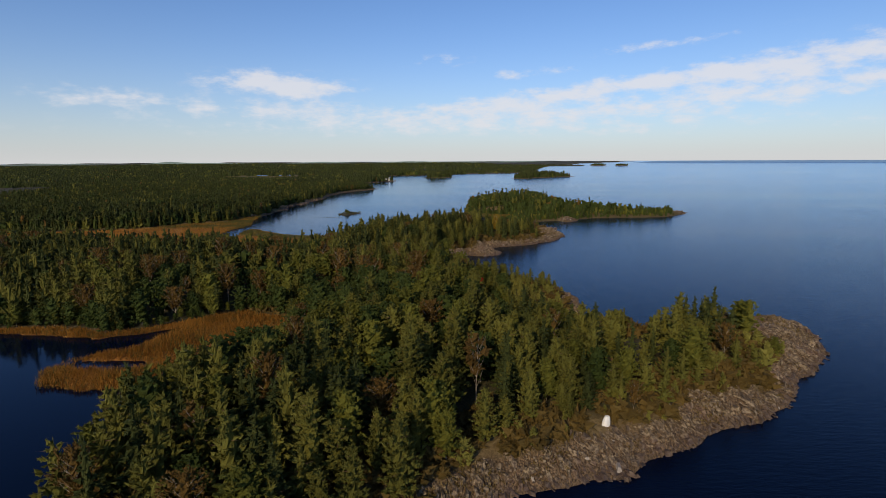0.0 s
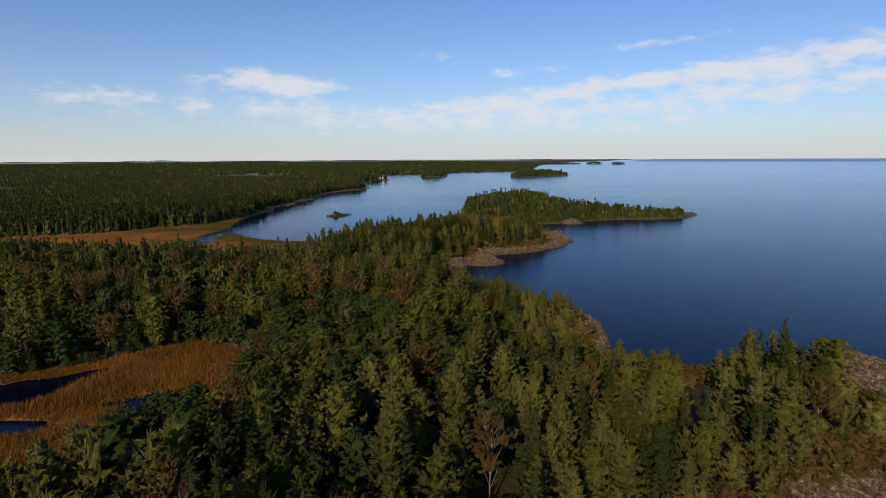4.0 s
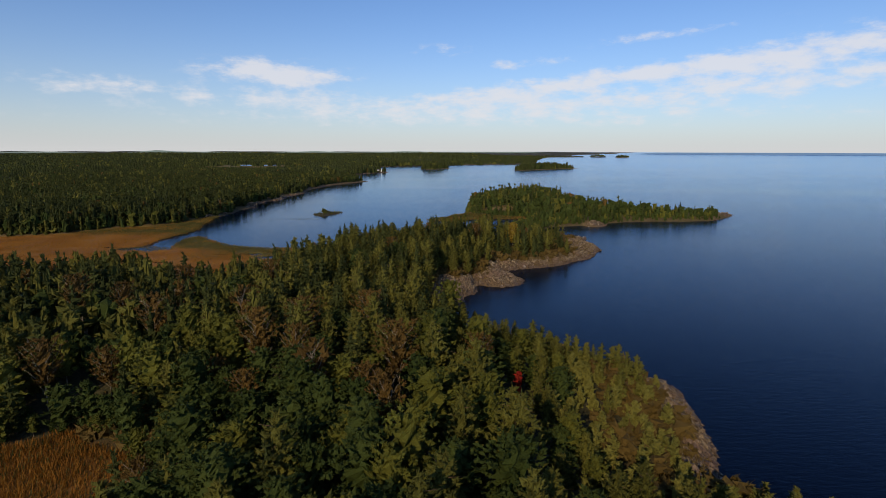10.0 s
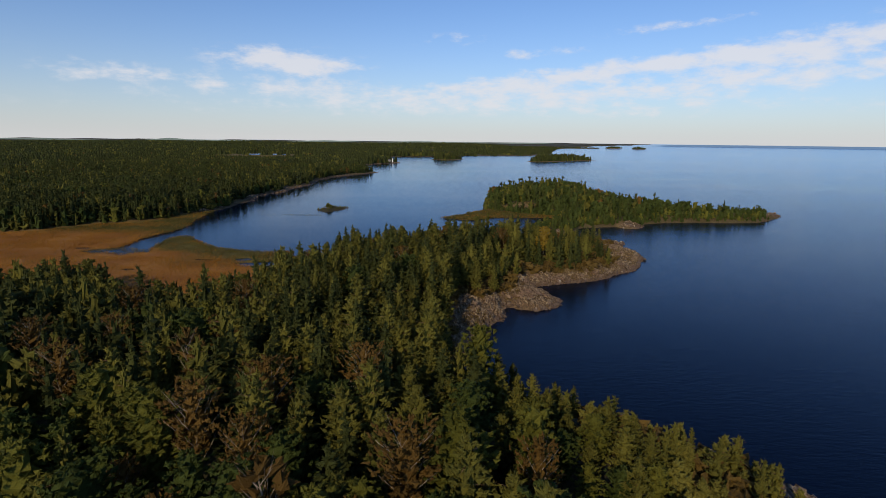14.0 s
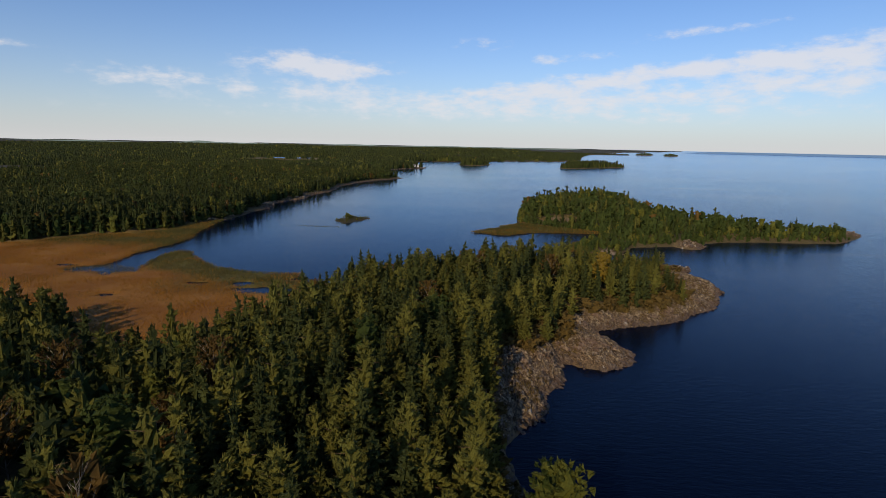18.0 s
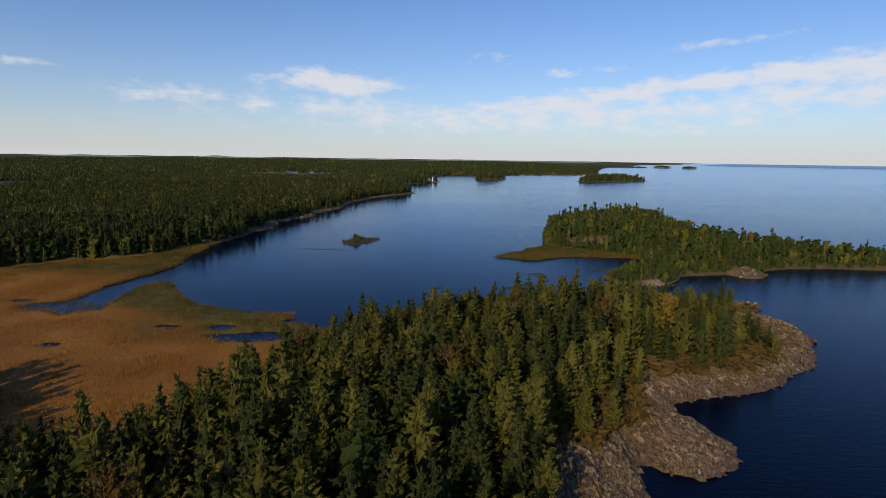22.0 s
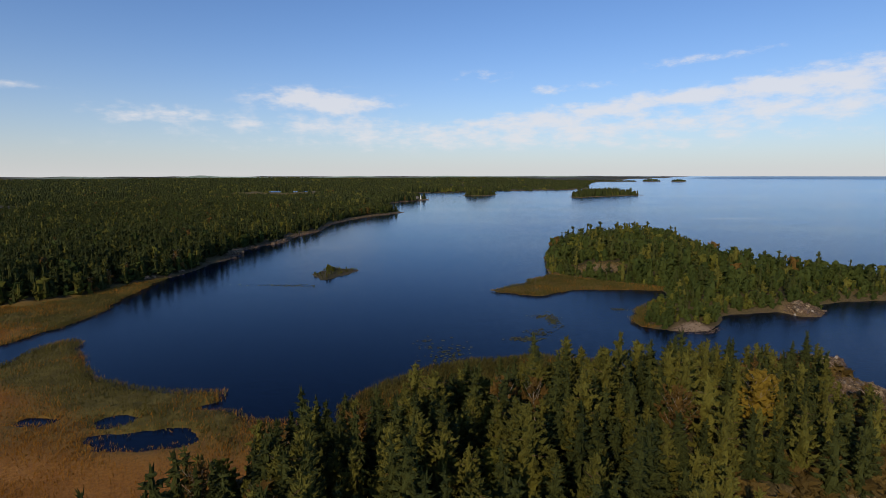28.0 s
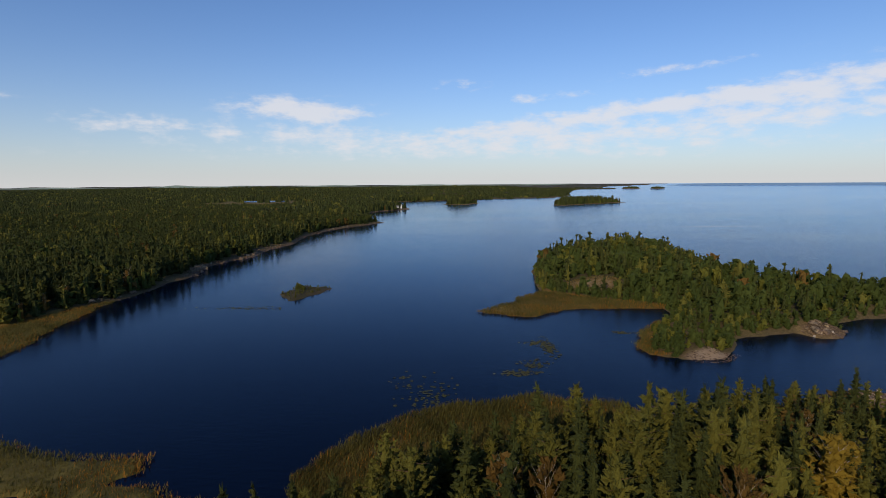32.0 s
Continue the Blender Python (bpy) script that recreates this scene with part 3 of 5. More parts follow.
def crown(h, r, n, low, profile_of, rise, lift, spread, shoot, fat, full=0.45, taper=0.8, loose=1):
    """A crown of boughs that leave the stem; each bough carries tufts with a few loose shoots.

    rise: how steeply the boughs climb; lift: how far the tufts turn up; spread: how far they scatter."""
    coarse = (1500 / n) ** (0.38 if n > 300 else 0.42)
    core = [heart(h, r, low, profile_of, 11 if n > 700 else 5 if n > 300 else 3 if n > 100 else 2, 10 if n > 700 else 6 if n > 100 else 5, full * (1 + 0.08 * (coarse - 1)))] if full else []
    left = n - sum(len(f) for _, f in core)
    tufts = max(5, left // (4 + loose))
    boughs = max(5, int(tufts / 4))
    u = (np.arange(boughs) + rng.uniform(0.1, 0.9, boughs)) / boughs
    u = 1 - (1 - u) ** taper
    turn = 2.39996 * np.arange(boughs) + rng.normal(0, 0.35, boughs)
    reach = r * profile_of(u) * rng.uniform(0.78, 1.2, boughs)
    way = np.stack([np.cos(turn), np.sin(turn), rise * (0.4 + 0.9 * u)], 1)
    k = np.arange(tufts) % boughs
    along = 1.02 - 0.62 * rng.uniform(0, 1, tufts) ** 1.6
    size = shoot * coarse * rng.uniform(0.7, 1.3, tufts) * (1 - 0.3 * u[k])
    foot = np.stack([np.zeros(tufts), np.zeros(tufts), h * (low + (0.95 - low) * u[k]) - rise * 0.35 * reach[k]], 1)
    at = foot + way[k] * (along * np.maximum(reach[k] - 0.35 * size, 0.1))[:, None] + rng.normal(0, 0.13 * coarse, (tufts, 3))
    at[:, 2] = np.minimum(at[:, 2], h * 0.95)
    axis = way[k] * (1, 1, 0.5) + (0, 0, lift) + rng.normal(0, spread, (tufts, 3))
    axis /= np.linalg.norm(axis, axis=1, keepdims=True)
    parts = core + [tassels(at - axis * 0.25 * size[:, None], axis, size, size * fat)]
    if loose:
        g = np.repeat(np.arange(tufts), loose)
        length = size[g] * rng.uniform(0.7, 1.2, len(g))
        parts.append(sprays(at[g], axis[g] + rng.normal(0, 0.45, (len(g), 3)), length, length * 0.28, way[k][g] * (1, 1, 0.2) + (0, 0, 0.5)))
    if taper < 0.9:
        parts.append(sprays(np.tile((0.0, 0.0, h * 0.88), (4, 1)), np.stack([rng.normal(0, 0.2, 4), rng.normal(0, 0.2, 4), np.ones(4)], 1), np.full(4, 0.12 * h), np.full(4, 0.3 * coarse)))
    return joined(parts)


def pine_profile(u):
    return np.minimum(1, (u + 0.30) / 0.55) * np.maximum(1 - u, 0) ** 0.62 * 1.08 + 0.08


def spruce_profile(u):
    return np.maximum(1 - u, 0) ** 0.85 + 0.05


def dome_profile(u):
    return np.sqrt(np.clip(1 - (1.55 * u - 0.62) ** 2 / 0.90, 0.03, 1))


def fan_profile(u):
    return np.clip(0.38 + 1.25 * u, 0, 1) * np.sqrt(np.clip(1 - np.maximum(u - 0.45, 0) ** 2 / 0.31, 0.03, 1))


def spruce_crown(h, r, n, low=0.05):
    return crown(h, r, n, low, spruce_profile, -0.10, 0.30, 0.32, 0.76, 0.41, 0.40, 0.66)


def pine_crown(h, r, n, low=0.12):
    return crown(h, r, n, low, pine_profile, 0.35, 0.72, 0.40, 0.78, 0.42, 0.40, 0.80)


def leaf_crown(h, r, n, low=0.28, thin=1.0, full=1.0):
    return crown(h, r, n, low, dome_profile, 0.35, 0.5, 0.6, 0.74 * thin, 0.52, 0.54 * full, 1.0, 1)


def fan_crown(h, r, n, low=0.38):
    """Fine twigs over steep limbs, thin enough for the limbs to show."""
    return crown(h, r, n, low, fan_profile, 0.55, 0.9, 0.5, 0.62, 0.42, 0.30 if n > 300 else 0.0, 1.0, 1)


def clump(h, r, crowns, sides=5):
    """A handful of far trees: rounded jagged crowns of uneven height, leaning on one another."""
    parts = []
    for q in range(crowns):
        a = 2 * math.pi * q / crowns + rng.uniform(-0.5, 0.5)
        v, f = heart(h * rng.uniform(0.72, 1.05), r * rng.uniform(0.55, 0.72), 0.0, lambda u: np.maximum(1 - u, 0) ** 0.55 + 0.03, 2, sides, 1.0)
        parts.append((v + (0.52 * r * math.cos(a) * (crowns > 1), 0.52 * r * math.sin(a) * (crowns > 1), 0), f))
    return joined(parts)


def birch_frame(h, r, lean):
    """A pale stem whose limbs fan out steeply and fork into twigs."""
    parts = []
    for k in range(15):
        u = 0.20 + 0.040 * k
        a = 2.4 * k
        foot = np.array([lean * u * u, 0.0, h * u])
        reach = r * (0.92 - 0.6 * abs(u - 0.45))
        end = foot + (math.cos(a) * reach, math.sin(a) * reach, min(h * (0.36 - 0.12 * u), h * 0.93 - foot[2]))
        parts.append(limb(foot, end, 0.045))
        for g, m in ((-0.7, 0.35), (0.6, 0.5), (0.1, 0.65)):
            mid = foot + m * (end - foot)
            parts.append(limb(mid, mid + (math.cos(a + g) * reach * 0.45, math.sin(a + g) * reach * 0.45, h * 0.14), 0.022, 3))
    return stem(h * 0.93, 0.11, lean=lean), joined(parts)


def pine_frame(h, r):
    parts = []
    for k in range(8):
        u, a = 0.34 + 0.07 * k, 2.4 * k
        parts.append(limb((0, 0, h * u), (math.cos(a) * r * 0.75, math.sin(a) * r * 0.75, h * u + 0.6), 0.045, 3))
    return stem(h * 0.86, 0.13), joined(parts)


def shrub_crown(h, r, n):
    return leaf_crown(h, r, n, 0.05, 0.6, 0.7)


# each kind: crown material, bark, frame and crown at two degrees of detail
KINDS = {}


def kind(name, leaf, bark, label, frame_of, crown_of, sizes, near, mid):
    """wood: the trunk, and the branches where they show."""
    forms = []
    for h, r in sizes:
        forms.append({"h": h, "wood": frame_of(h, r), "near": crown_of(h, r, near), "mid": crown_of(h, r, mid)})
    KINDS[name] = {"leaf": leaf, "bark": bark, "label": label, "forms": forms}


kind("scots_pine", PINE, PINE_BARK, "olive-green scots pine with a bare reddish lower trunk", pine_frame, lambda h, r, n: pine_crown(h, r, n), [(12.5, 2.8), (13.5, 2.6), (11.0, 2.9), (14.0, 2.8), (12.0, 2.4)], 1800, 900)
kind("spruce", SPRUCE, PINE_BARK, "dark green pointed spruce with layered drooping branches", lambda h, r: (stem(h * 0.9, 0.12),), lambda h, r, n: spruce_crown(h, r, n), [(13.0, 2.6), (14.5, 2.7), (11.5, 2.5), (13.6, 2.4), (12.5, 2.9)], 1800, 900)
kind("green_birch", OLIVE_LEAF, BIRCH_BARK, "olive-green birch with a pale trunk", lambda h, r: (stem(h * 0.85, 0.11, lean=0.3),), lambda h, r, n: leaf_crown(h, r, n, 0.2), [(12.0, 3.0), (10.5, 2.7), (13.0, 3.0)], 1900, 950)
kind("aspen", GREEN_LEAF, BIRCH_BARK, "full round green broadleaf tree", lambda h, r: (stem(h * 0.75, 0.13, lean=0.1),), lambda h, r, n: leaf_crown(h, r, n, 0.1), [(11.0, 3.3), (9.5, 2.9), (12.0, 3.5)], 2200, 1100)
kind("autumn_birch", RUST_LEAF, BIRCH_BARK, "rust-brown autumn birch with pale trunk and limbs", lambda h, r: birch_frame(h, r, 0.5), fan_crown, [(12.5, 3.3), (11.0, 3.0), (13.0, 2.9)], 1900, 760)
kind("golden_birch", GOLD_LEAF, BIRCH_BARK, "golden-yellow autumn birch with a pale trunk", lambda h, r: birch_frame(h, r, 0.3), lambda h, r, n: leaf_crown(h, r, n, 0.2), [(10.0, 2.6)], 1500, 460)
kind("bare_birch", RUST_LEAF, BIRCH_BARK, "nearly bare birch with white limbs", lambda h, r: birch_frame(h, r, 0.6), lambda h, r, n: fan_crown(h, r, n, 0.45), [(12.0, 2.0)], 220, 130)
kind("red_rowan", RED_LEAF, PINE_BARK, "slender bright red autumn rowan", lambda h, r: (stem(h * 0.9, 0.07),), lambda h, r, n: leaf_crown(h, r, n, 0.12, 0.8), [(6.5, 0.8)], 460, 200)
kind("shore_shrub", HEATH, PINE_BARK, "low brownish shrub on the rocky heath", lambda h, r: (stem(h * 0.6, 0.05),), shrub_crown, [(1.9, 1.1), (1.3, 1.2), (0.9, 0.9)], 170, 90)
kind("young_pine", YOUNG_PINE, PINE_BARK, "short bushy young pine at the rock edge", lambda h, r: (stem(h * 0.9, 0.09),), lambda h, r, n: pine_crown(h, r, n, 0.05), [(6.0, 1.7), (7.0, 1.7), (4.5, 1.6)], 620, 320)
NAMES = list(KINDS)
LEAVES = [KINDS[n]["leaf"] for n in NAMES]
BARKS = [KINDS[n]["bark"] for n in NAMES]


def scatter(x0, x1, y0, y1, step, jitter=0.42):
    x, y = np.meshgrid(np.arange(float(x0), x1, step), np.arange(float(y0), y1, step))
    x[1::2] += step / 2
    x, y = x.ravel(), y.ravel()
    return x + rng.uniform(-jitter, jitter, x.shape) * step, y + rng.uniform(-jitter, jitter, x.shape) * step


def choose(weights):
    """A kind for every point from columns of weights."""
    w = np.stack(weights, 1)
    w = np.cumsum(w / w.sum(1, keepdims=True), 1)
    return (rng.uniform(size=len(w))[:, None] > w).sum(1)


# the peninsula
px, py = scatter(-215, 100, 34, 350, 3.6)
seen = (py > 34 - px * 0.15) & (px > -0.95 * (py + 12) - 14)
px, py = px[seen], py[seen]
s = survey(px, py)
coast = smooth(px, 2, 14) * smooth(212 - py, 0, 12)  # the exposed south-eastern shore
grove = np.maximum(np.maximum(1 - np.hypot(px - 51, py - 106) / 9, 1 - np.hypot(px - 65, py - 121) / 11), 0)
fit_for = (s["pen"] > 1.5 + 3.5 * coast) & (s["reeds"] < 0.3) & (s["pool"] < 0)
fit_for &= ((s["bare"] < 0.35) & (s["capes"] < 0.16)) | (grove > 0.1)
fit_for &= (s["open_ground"] < 0.75) | (rng.uniform(size=len(px)) < 0.55) | (px < -12) | (grove > 0.1)
px, py, coast, grove = px[fit_for], py[fit_for], coast[fit_for], grove[fit_for]
s = {key: value[fit_for] for key, value in s.items()}
patch, patch2 = rough_field(px, py, 26.0, 41.0), rough_field(px, py, 17.0, 43.0)
edge = smooth(20 - s["pen"], 0, 12) * smooth(px, -10, 10)
north = smooth(py, 166, 188)
glade = np.exp(-(((px + 42) / 36) ** 2) - ((py - 136) / 22) ** 2)
rusty = np.exp(-(((px + 32) / 34) ** 2) - ((py - 156) / 9) ** 2) + 0.35 * np.exp(-(((px + 95) / 45) ** 2) - ((py - 168) / 24) ** 2)
leafy = np.clip(0.30 * smooth(patch, 0.0, 0.5), 0, 1) * (1 - north) * (0.3 + 0.7 * smooth(py, 85, 115))
rim = smooth(10 - s["pen"], 0, 6) * smooth(-px, 25, 45) * smooth(py, 90, 112)
weights = [
    (0.75 + 0.5 * edge - 0.1 * north - 0.15 * smooth(py, 262, 290) - 0.2 * north * smooth(-px, 0, 20)) * (1 - 0.6 * glade), (0.28 + 0.42 * north - 0.15 * edge) * (1 - 0.5 * glade), 0.10 * (1 - 0.8 * north) + 0.50 * edge * (1 - north) + 0.25 * leafy + 0.8 * glade, 0.03 * (1 - 0.8 * north) + 0.5 * leafy + 1.8 * glade * smooth(patch2, -0.5, 0.2) + 0.8 * rusty + 0.5 * rim * (1 - north),
    0.015 + 0.12 * leafy + 0.85 * rusty * smooth(patch2, -0.6, 0.3) + 0.25 * glade, 0.001 + 0 * px, 0.008 + 0.03 * leafy + 0.10 * rusty, 0 * px, 0 * px, 0.5 * edge * smooth(s["open_ground"], 0.3, 0.9) * (1 - north),
]
what = choose([np.maximum(v, 0) for v in weights])
size = rng.uniform(0.68, 1.12, len(px)) * (1 - 0.45 * coast * smooth(26 - s["pen"], 0, 20)) * (1 - 0.22 * smooth(9 - s["pen"], 0, 7))
size = size * (1 - 0.42 * smooth(px, 14, 46) * smooth(py, 280, 308))
size = np.where((what == 9), rng.uniform(0.7, 1.1, len(px)), size)
size = np.where(grove > 0.1, rng.uniform(0.62, 0.84, len(px)), size)
head = np.exp(-(((px - 33) / 15) ** 2) - ((py - 151) / 25) ** 2) > 0.4
open_east = (px > 5) & (grove < 0.1) & (py > 108) & (py < 214) & (s["pen"] < 32)
what = np.where(open_east & np.isin(what, (1, 4, 6)), rng.choice([0, 9], len(px)), what)
size = np.where(open_east, size * 0.68, size)
what = np.where(grove > 0.1, rng.choice([0, 0, 9, 2, 1], len(px)), what)
what = np.where(head, np.where(rng.uniform(size=len(px)) < 0.8, 9, 0), what)
size = np.where(head, np.where(what == 9, rng.uniform(0.45, 0.78, len(px)), 0.48), size)
# shrubs and heather on the open rim, and undergrowth below the outer trees
hx, hy = scatter(-60, 100, 40, 352, 2.0)
hs = survey(hx, hy)
low_bush = (hs["pen"] > 1.2) & (hs["pen"] < 17) & (hs["reeds"] < 0.4) & (hs["bare"] < 0.8) & (rng.uniform(size=len(hx)) < 0.75 - 0.45 * hs["bare"])
px, py, pz = np.concatenate([px, hx[low_bush]]), np.concatenate([py, hy[low_bush]]), np.concatenate([s["z"], hs["z"][low_bush]])
what, size = np.concatenate([what, np.full(low_bush.sum(), 8)]), np.concatenate([size, rng.uniform(0.6, 1.3, low_bush.sum())])
yx, yy = scatter(10, 84, 66, 128, 2.3)
ys = survey(yx, yy)
young = (ys["pen"] > 3) & (ys["open_ground"] > 0.25) & (ys["bare"] < 0.7) & (rng.uniform(size=len(yx)) < 0.72) & (np.hypot(yx - 27, yy - 79) > 3.5)
px, py, pz = np.concatenate([px, yx[young]]), np.concatenate([py, yy[young]]), np.concatenate([pz, ys["z"][young]])
what, size = np.concatenate([what, rng.choice([9, 9, 8], young.sum())]), np.concatenate([size, rng.uniform(0.26, 0.5, young.sum())])
yx, yy = scatter(18, 47, 126, 184, 3.1)
ys = survey(yx, yy)
young = (ys["pen"] > 3.2) & (rng.uniform(size=len(yx)) < 0.65)
px, py, pz = np.concatenate([px, yx[young]]), np.concatenate([py, yy[young]]), np.concatenate([pz, ys["z"][young]])
what, size = np.concatenate([what, rng.choice([9, 9, 9, 8], young.sum())]), np.concatenate([size, rng.uniform(0.35, 0.75, young.sum())])
wx_, wy_ = scatter(-215, -38, 120, 320, 2.7)
us = survey(wx_, wy_)
under = (us["pen"] > 0.4) & (us["pen"] < 9) & (us["reeds"] < 0.4) & (wx_ > -0.95 * (wy_ + 12) - 14)
px, py, pz = np.concatenate([px, wx_[under]]), np.concatenate([py, wy_[under]]), np.concatenate([pz, us["z"][under]])
what, size = np.concatenate([what, rng.choice([3, 3, 2], under.sum())]), np.concatenate([size, rng.uniform(0.16, 0.36, under.sum())])
# room round the trees that stand out
room = np.ones(len(px), bool)
for x, y, deep, slope in ((12.0, 158.5, 17, 0.12), (6.3, 86.5, 9, 0.03), (31.0, 300.5, 10, 0.36)):
    room &= ~((np.abs(px - x + slope * (y - py)) < 2.9) & (py > y - deep) & (py < y + 2.0) & (what != 8))
room &= ~((np.abs(px - 36 - 0.39 * (py - 94.7)) < 2.0) & (py > 97) & (py < 140) & (what != 8))
room &= ~((np.abs(px - 26.5) < 3.2) & (py > 68) & (py < 82.5))
px, py, pz, what, size = px[room], py[room], pz[room], what[room], size[room]
broad = np.isin(what, (2, 3, 4))
crowded = np.zeros(len(px), bool)
for o in np.nonzero(broad & (size > 0.45))[0]:
    if not crowded[o]:
        crowded |= (np.hypot(px - px[o], py - py[o]) < (2.9 if what[o] == 2 else 3.9) * size[o]) & (what < 8) & (size > 0.45) & (np.arange(len(px)) != o)
px, py, pz, what, size = px[~crowded], py[~crowded], pz[~crowded], what[~crowded], size[~crowded]
near_woods = (px, py, pz, what, size)


def one_tree(name, form):
    """A tree with its trunk and its crown."""
    k = KINDS[name]
    tree = new(name)
    wood = [(part_name, shape, k["bark"]) for part_name, shape in zip(("trunk", "limb_frame"), k["forms"][form]["wood"])]
    for part_name, (v, f), mat in wood + [("crown", k["forms"][form]["near"], k["leaf"])]:
        ob = new(part_name, solid(part_name, v, f, [mat], flat=part_name == "crown"))
        ob.parent = tree
    return tagged(tree, k["label"], "tree" if name != "shore_shrub" else "shrub", name.replace("_", " ") + " trees on the shore" if name != "shore_shrub" else "shrubs on the heath")


TEMPLATES = {}


def plant(name, x, y, z, scale):
    form = int(rng.integers(len(KINDS[name]["forms"])))
    at = Matrix.LocRotScale((x, y, z), Euler((rng.normal(0, 0.03), rng.normal(0, 0.03), rng.uniform(0, 6.28))), Vector((scale * rng.uniform(0.85, 1.25), scale * rng.uniform(0.85, 1.25), scale)))
    if (name, form) not in TEMPLATES:
        TEMPLATES[name, form] = one_tree(name, form)
        TEMPLATES[name, form].matrix_basis = at
    else:
        copy = copy_thing(TEMPLATES[name, form], Matrix())
        copy.matrix_basis = at


def woods(name, label, px, py, pz, what, size, detail, bark=True):
    """A stretch of wood as one object: every tree with its own crown, and its trunk where that shows."""
    v, f, m, n = [], [], [], 0
    for k, name_k in enumerate(NAMES):
        forms = KINDS[name_k]["forms"]
        which = rng.integers(0, len(forms), len(px))
        for g, form in enumerate(forms):
            at = np.nonzero((what == k) & (which == g))[0]
            if not len(at):
                continue
            bits = [(form[detail], k)] + ([(shape, len(NAMES) + k) for shape in form["wood"]] if bark else [])
            turn = rng.uniform(0, 6.283, len(at))
            c, sn = np.cos(turn)[:, None], np.sin(turn)[:, None]
            wide = size[at][:, None] * rng.uniform(0.8, 1.3, (len(at), 1))
            for (bv, bf), mat in bits:
                x, y, z = bv.T
                w3 = np.stack([px[at][:, None] + wide * (c * x - sn * y), py[at][:, None] + wide * (sn * x + c * y), pz[at][:, None] + size[at][:, None] * z], 2)
                v.append(w3.reshape(-1, 3))
                f.append((bf[None] + (np.arange(len(at)) * len(bv))[:, None, None] + n).reshape(-1, 3))
                m.append(np.full(len(at) * len(bf), mat))
                n += len(at) * len(bv)
    me = solid(name, np.concatenate(v), np.concatenate(f), LEAVES + BARKS, np.concatenate(m))
    return tagged(new(name, me), label, "woodland", kind="stuff")


# trees that are told apart: the marked ones, then those along the flight line
for name, x, y, scale in (("red_rowan", 12.0, 158.5, 0.8), ("bare_birch", 6.3, 86.5, 1.05), ("golden_birch", 31.0, 300.5, 1.1), ("golden_birch", -24, 86, 0.75)):
    z = float(survey([x], [y])["z"][0])
    plant(name, x, y, z, scale)
px, py, pz, what, size = near_woods
line = np.abs(px - 8 + 0.09 * py - 4) + np.maximum(60 - py, 0) + np.maximum(py - 335, 0)
order = np.argsort(line)
single = np.zeros(len(px), bool)
for k, name in enumerate(NAMES):
    mine = [o for o in order if what[o] == k][: TREE_LIMIT.get(name, 60)]
    single[mine] = True
    for o in mine:
        plant(name, px[o], py[o], pz[o], size[o])
rest = ~single
close = rest & ((px > -52) | ((py < 172) & (px > -120)) | ((py > 222) & (px > -84)))
woods("woodland", "dense mixed pine, spruce and birch wood on the peninsula", px[close], py[close], pz[close], what[close], size[close], "mid")
WIDE = (rest & ~close, px, py, pz, what, size)

# ---- the island's and the mainland's woods ----
def simple(points):
    """Weights for far woods: mostly pine and spruce, with some broadleaf trees."""
    x, y = points
    p = rough_field(x, y, 60.0, 51.0)
    return choose([0.12 + 0.1 * p, 0.95 - 0.1 * p, 0.02 + 0.08 * smooth(p, 0, 0.5), 0.10 + 0.1 * smooth(-p, 0, 0.5), 0.012 + 0 * x, 0.001 + 0 * x, 0.002 + 0 * x])


px, py = scatter(10, 205, 374, 584, 4.3)
s = survey(px, py)
ok = (s["isle"] > 2.5) & (s["reeds"] < 0.3) & (s["sand"] < 0.2) & (s["capes"] < 0.1) & (s["bare"] < 0.5)
ok &= ~((px > 165) & (rng.uniform(size=len(px)) < smooth(px, 165, 195)))
ok &= np.hypot((px - 41) / 13, (py - 461) / 9) > 1
px, py, pz, inner = px[ok], py[ok], s["z"][ok], s["isle"][ok]
knoll = smooth(py, 462, 490) * smooth(0.396 * (py - 229) - px - 13.7, 0, 10)  # the tall western wood ends in a steep edge
what = choose([0.12 + 0 * px, 0.30 + 0 * px, 0.04 + 0 * px, 0.5 * smooth(470 - py, 0, 30) + 0.40, 0.006 + 0 * px])
size = rng.uniform(0.6, 1.08, len(px)) * np.maximum(0.72 + 0.28 * smooth(inner, 4, 22), knoll) * (1 - 0.3 * smooth(py, 470, 490) * (1 - knoll)) * (0.62 + 0.38 * smooth(py, 385, 440)) * (1 - 0.3 * smooth(px, 130, 190))

ux, uy = scatter(10, 208, 372, 584, 2.4)
us = survey(ux, uy)
under = (us["isle"] > 0.7) & (us["isle"] < 10) & (us["reeds"] < 0.5) & (us["sand"] < 0.25) & (us["capes"] < 0.15) & (ux < 190)
px, py, pz = np.concatenate([px, ux[under]]), np.concatenate([py, uy[under]]), np.concatenate([pz, us["z"][under] + 0.4])
what, size = np.concatenate([what, rng.choice([3, 3, 3, 3, 2], under.sum())]), np.concatenate([size, rng.uniform(0.16, 0.42, under.sum())])


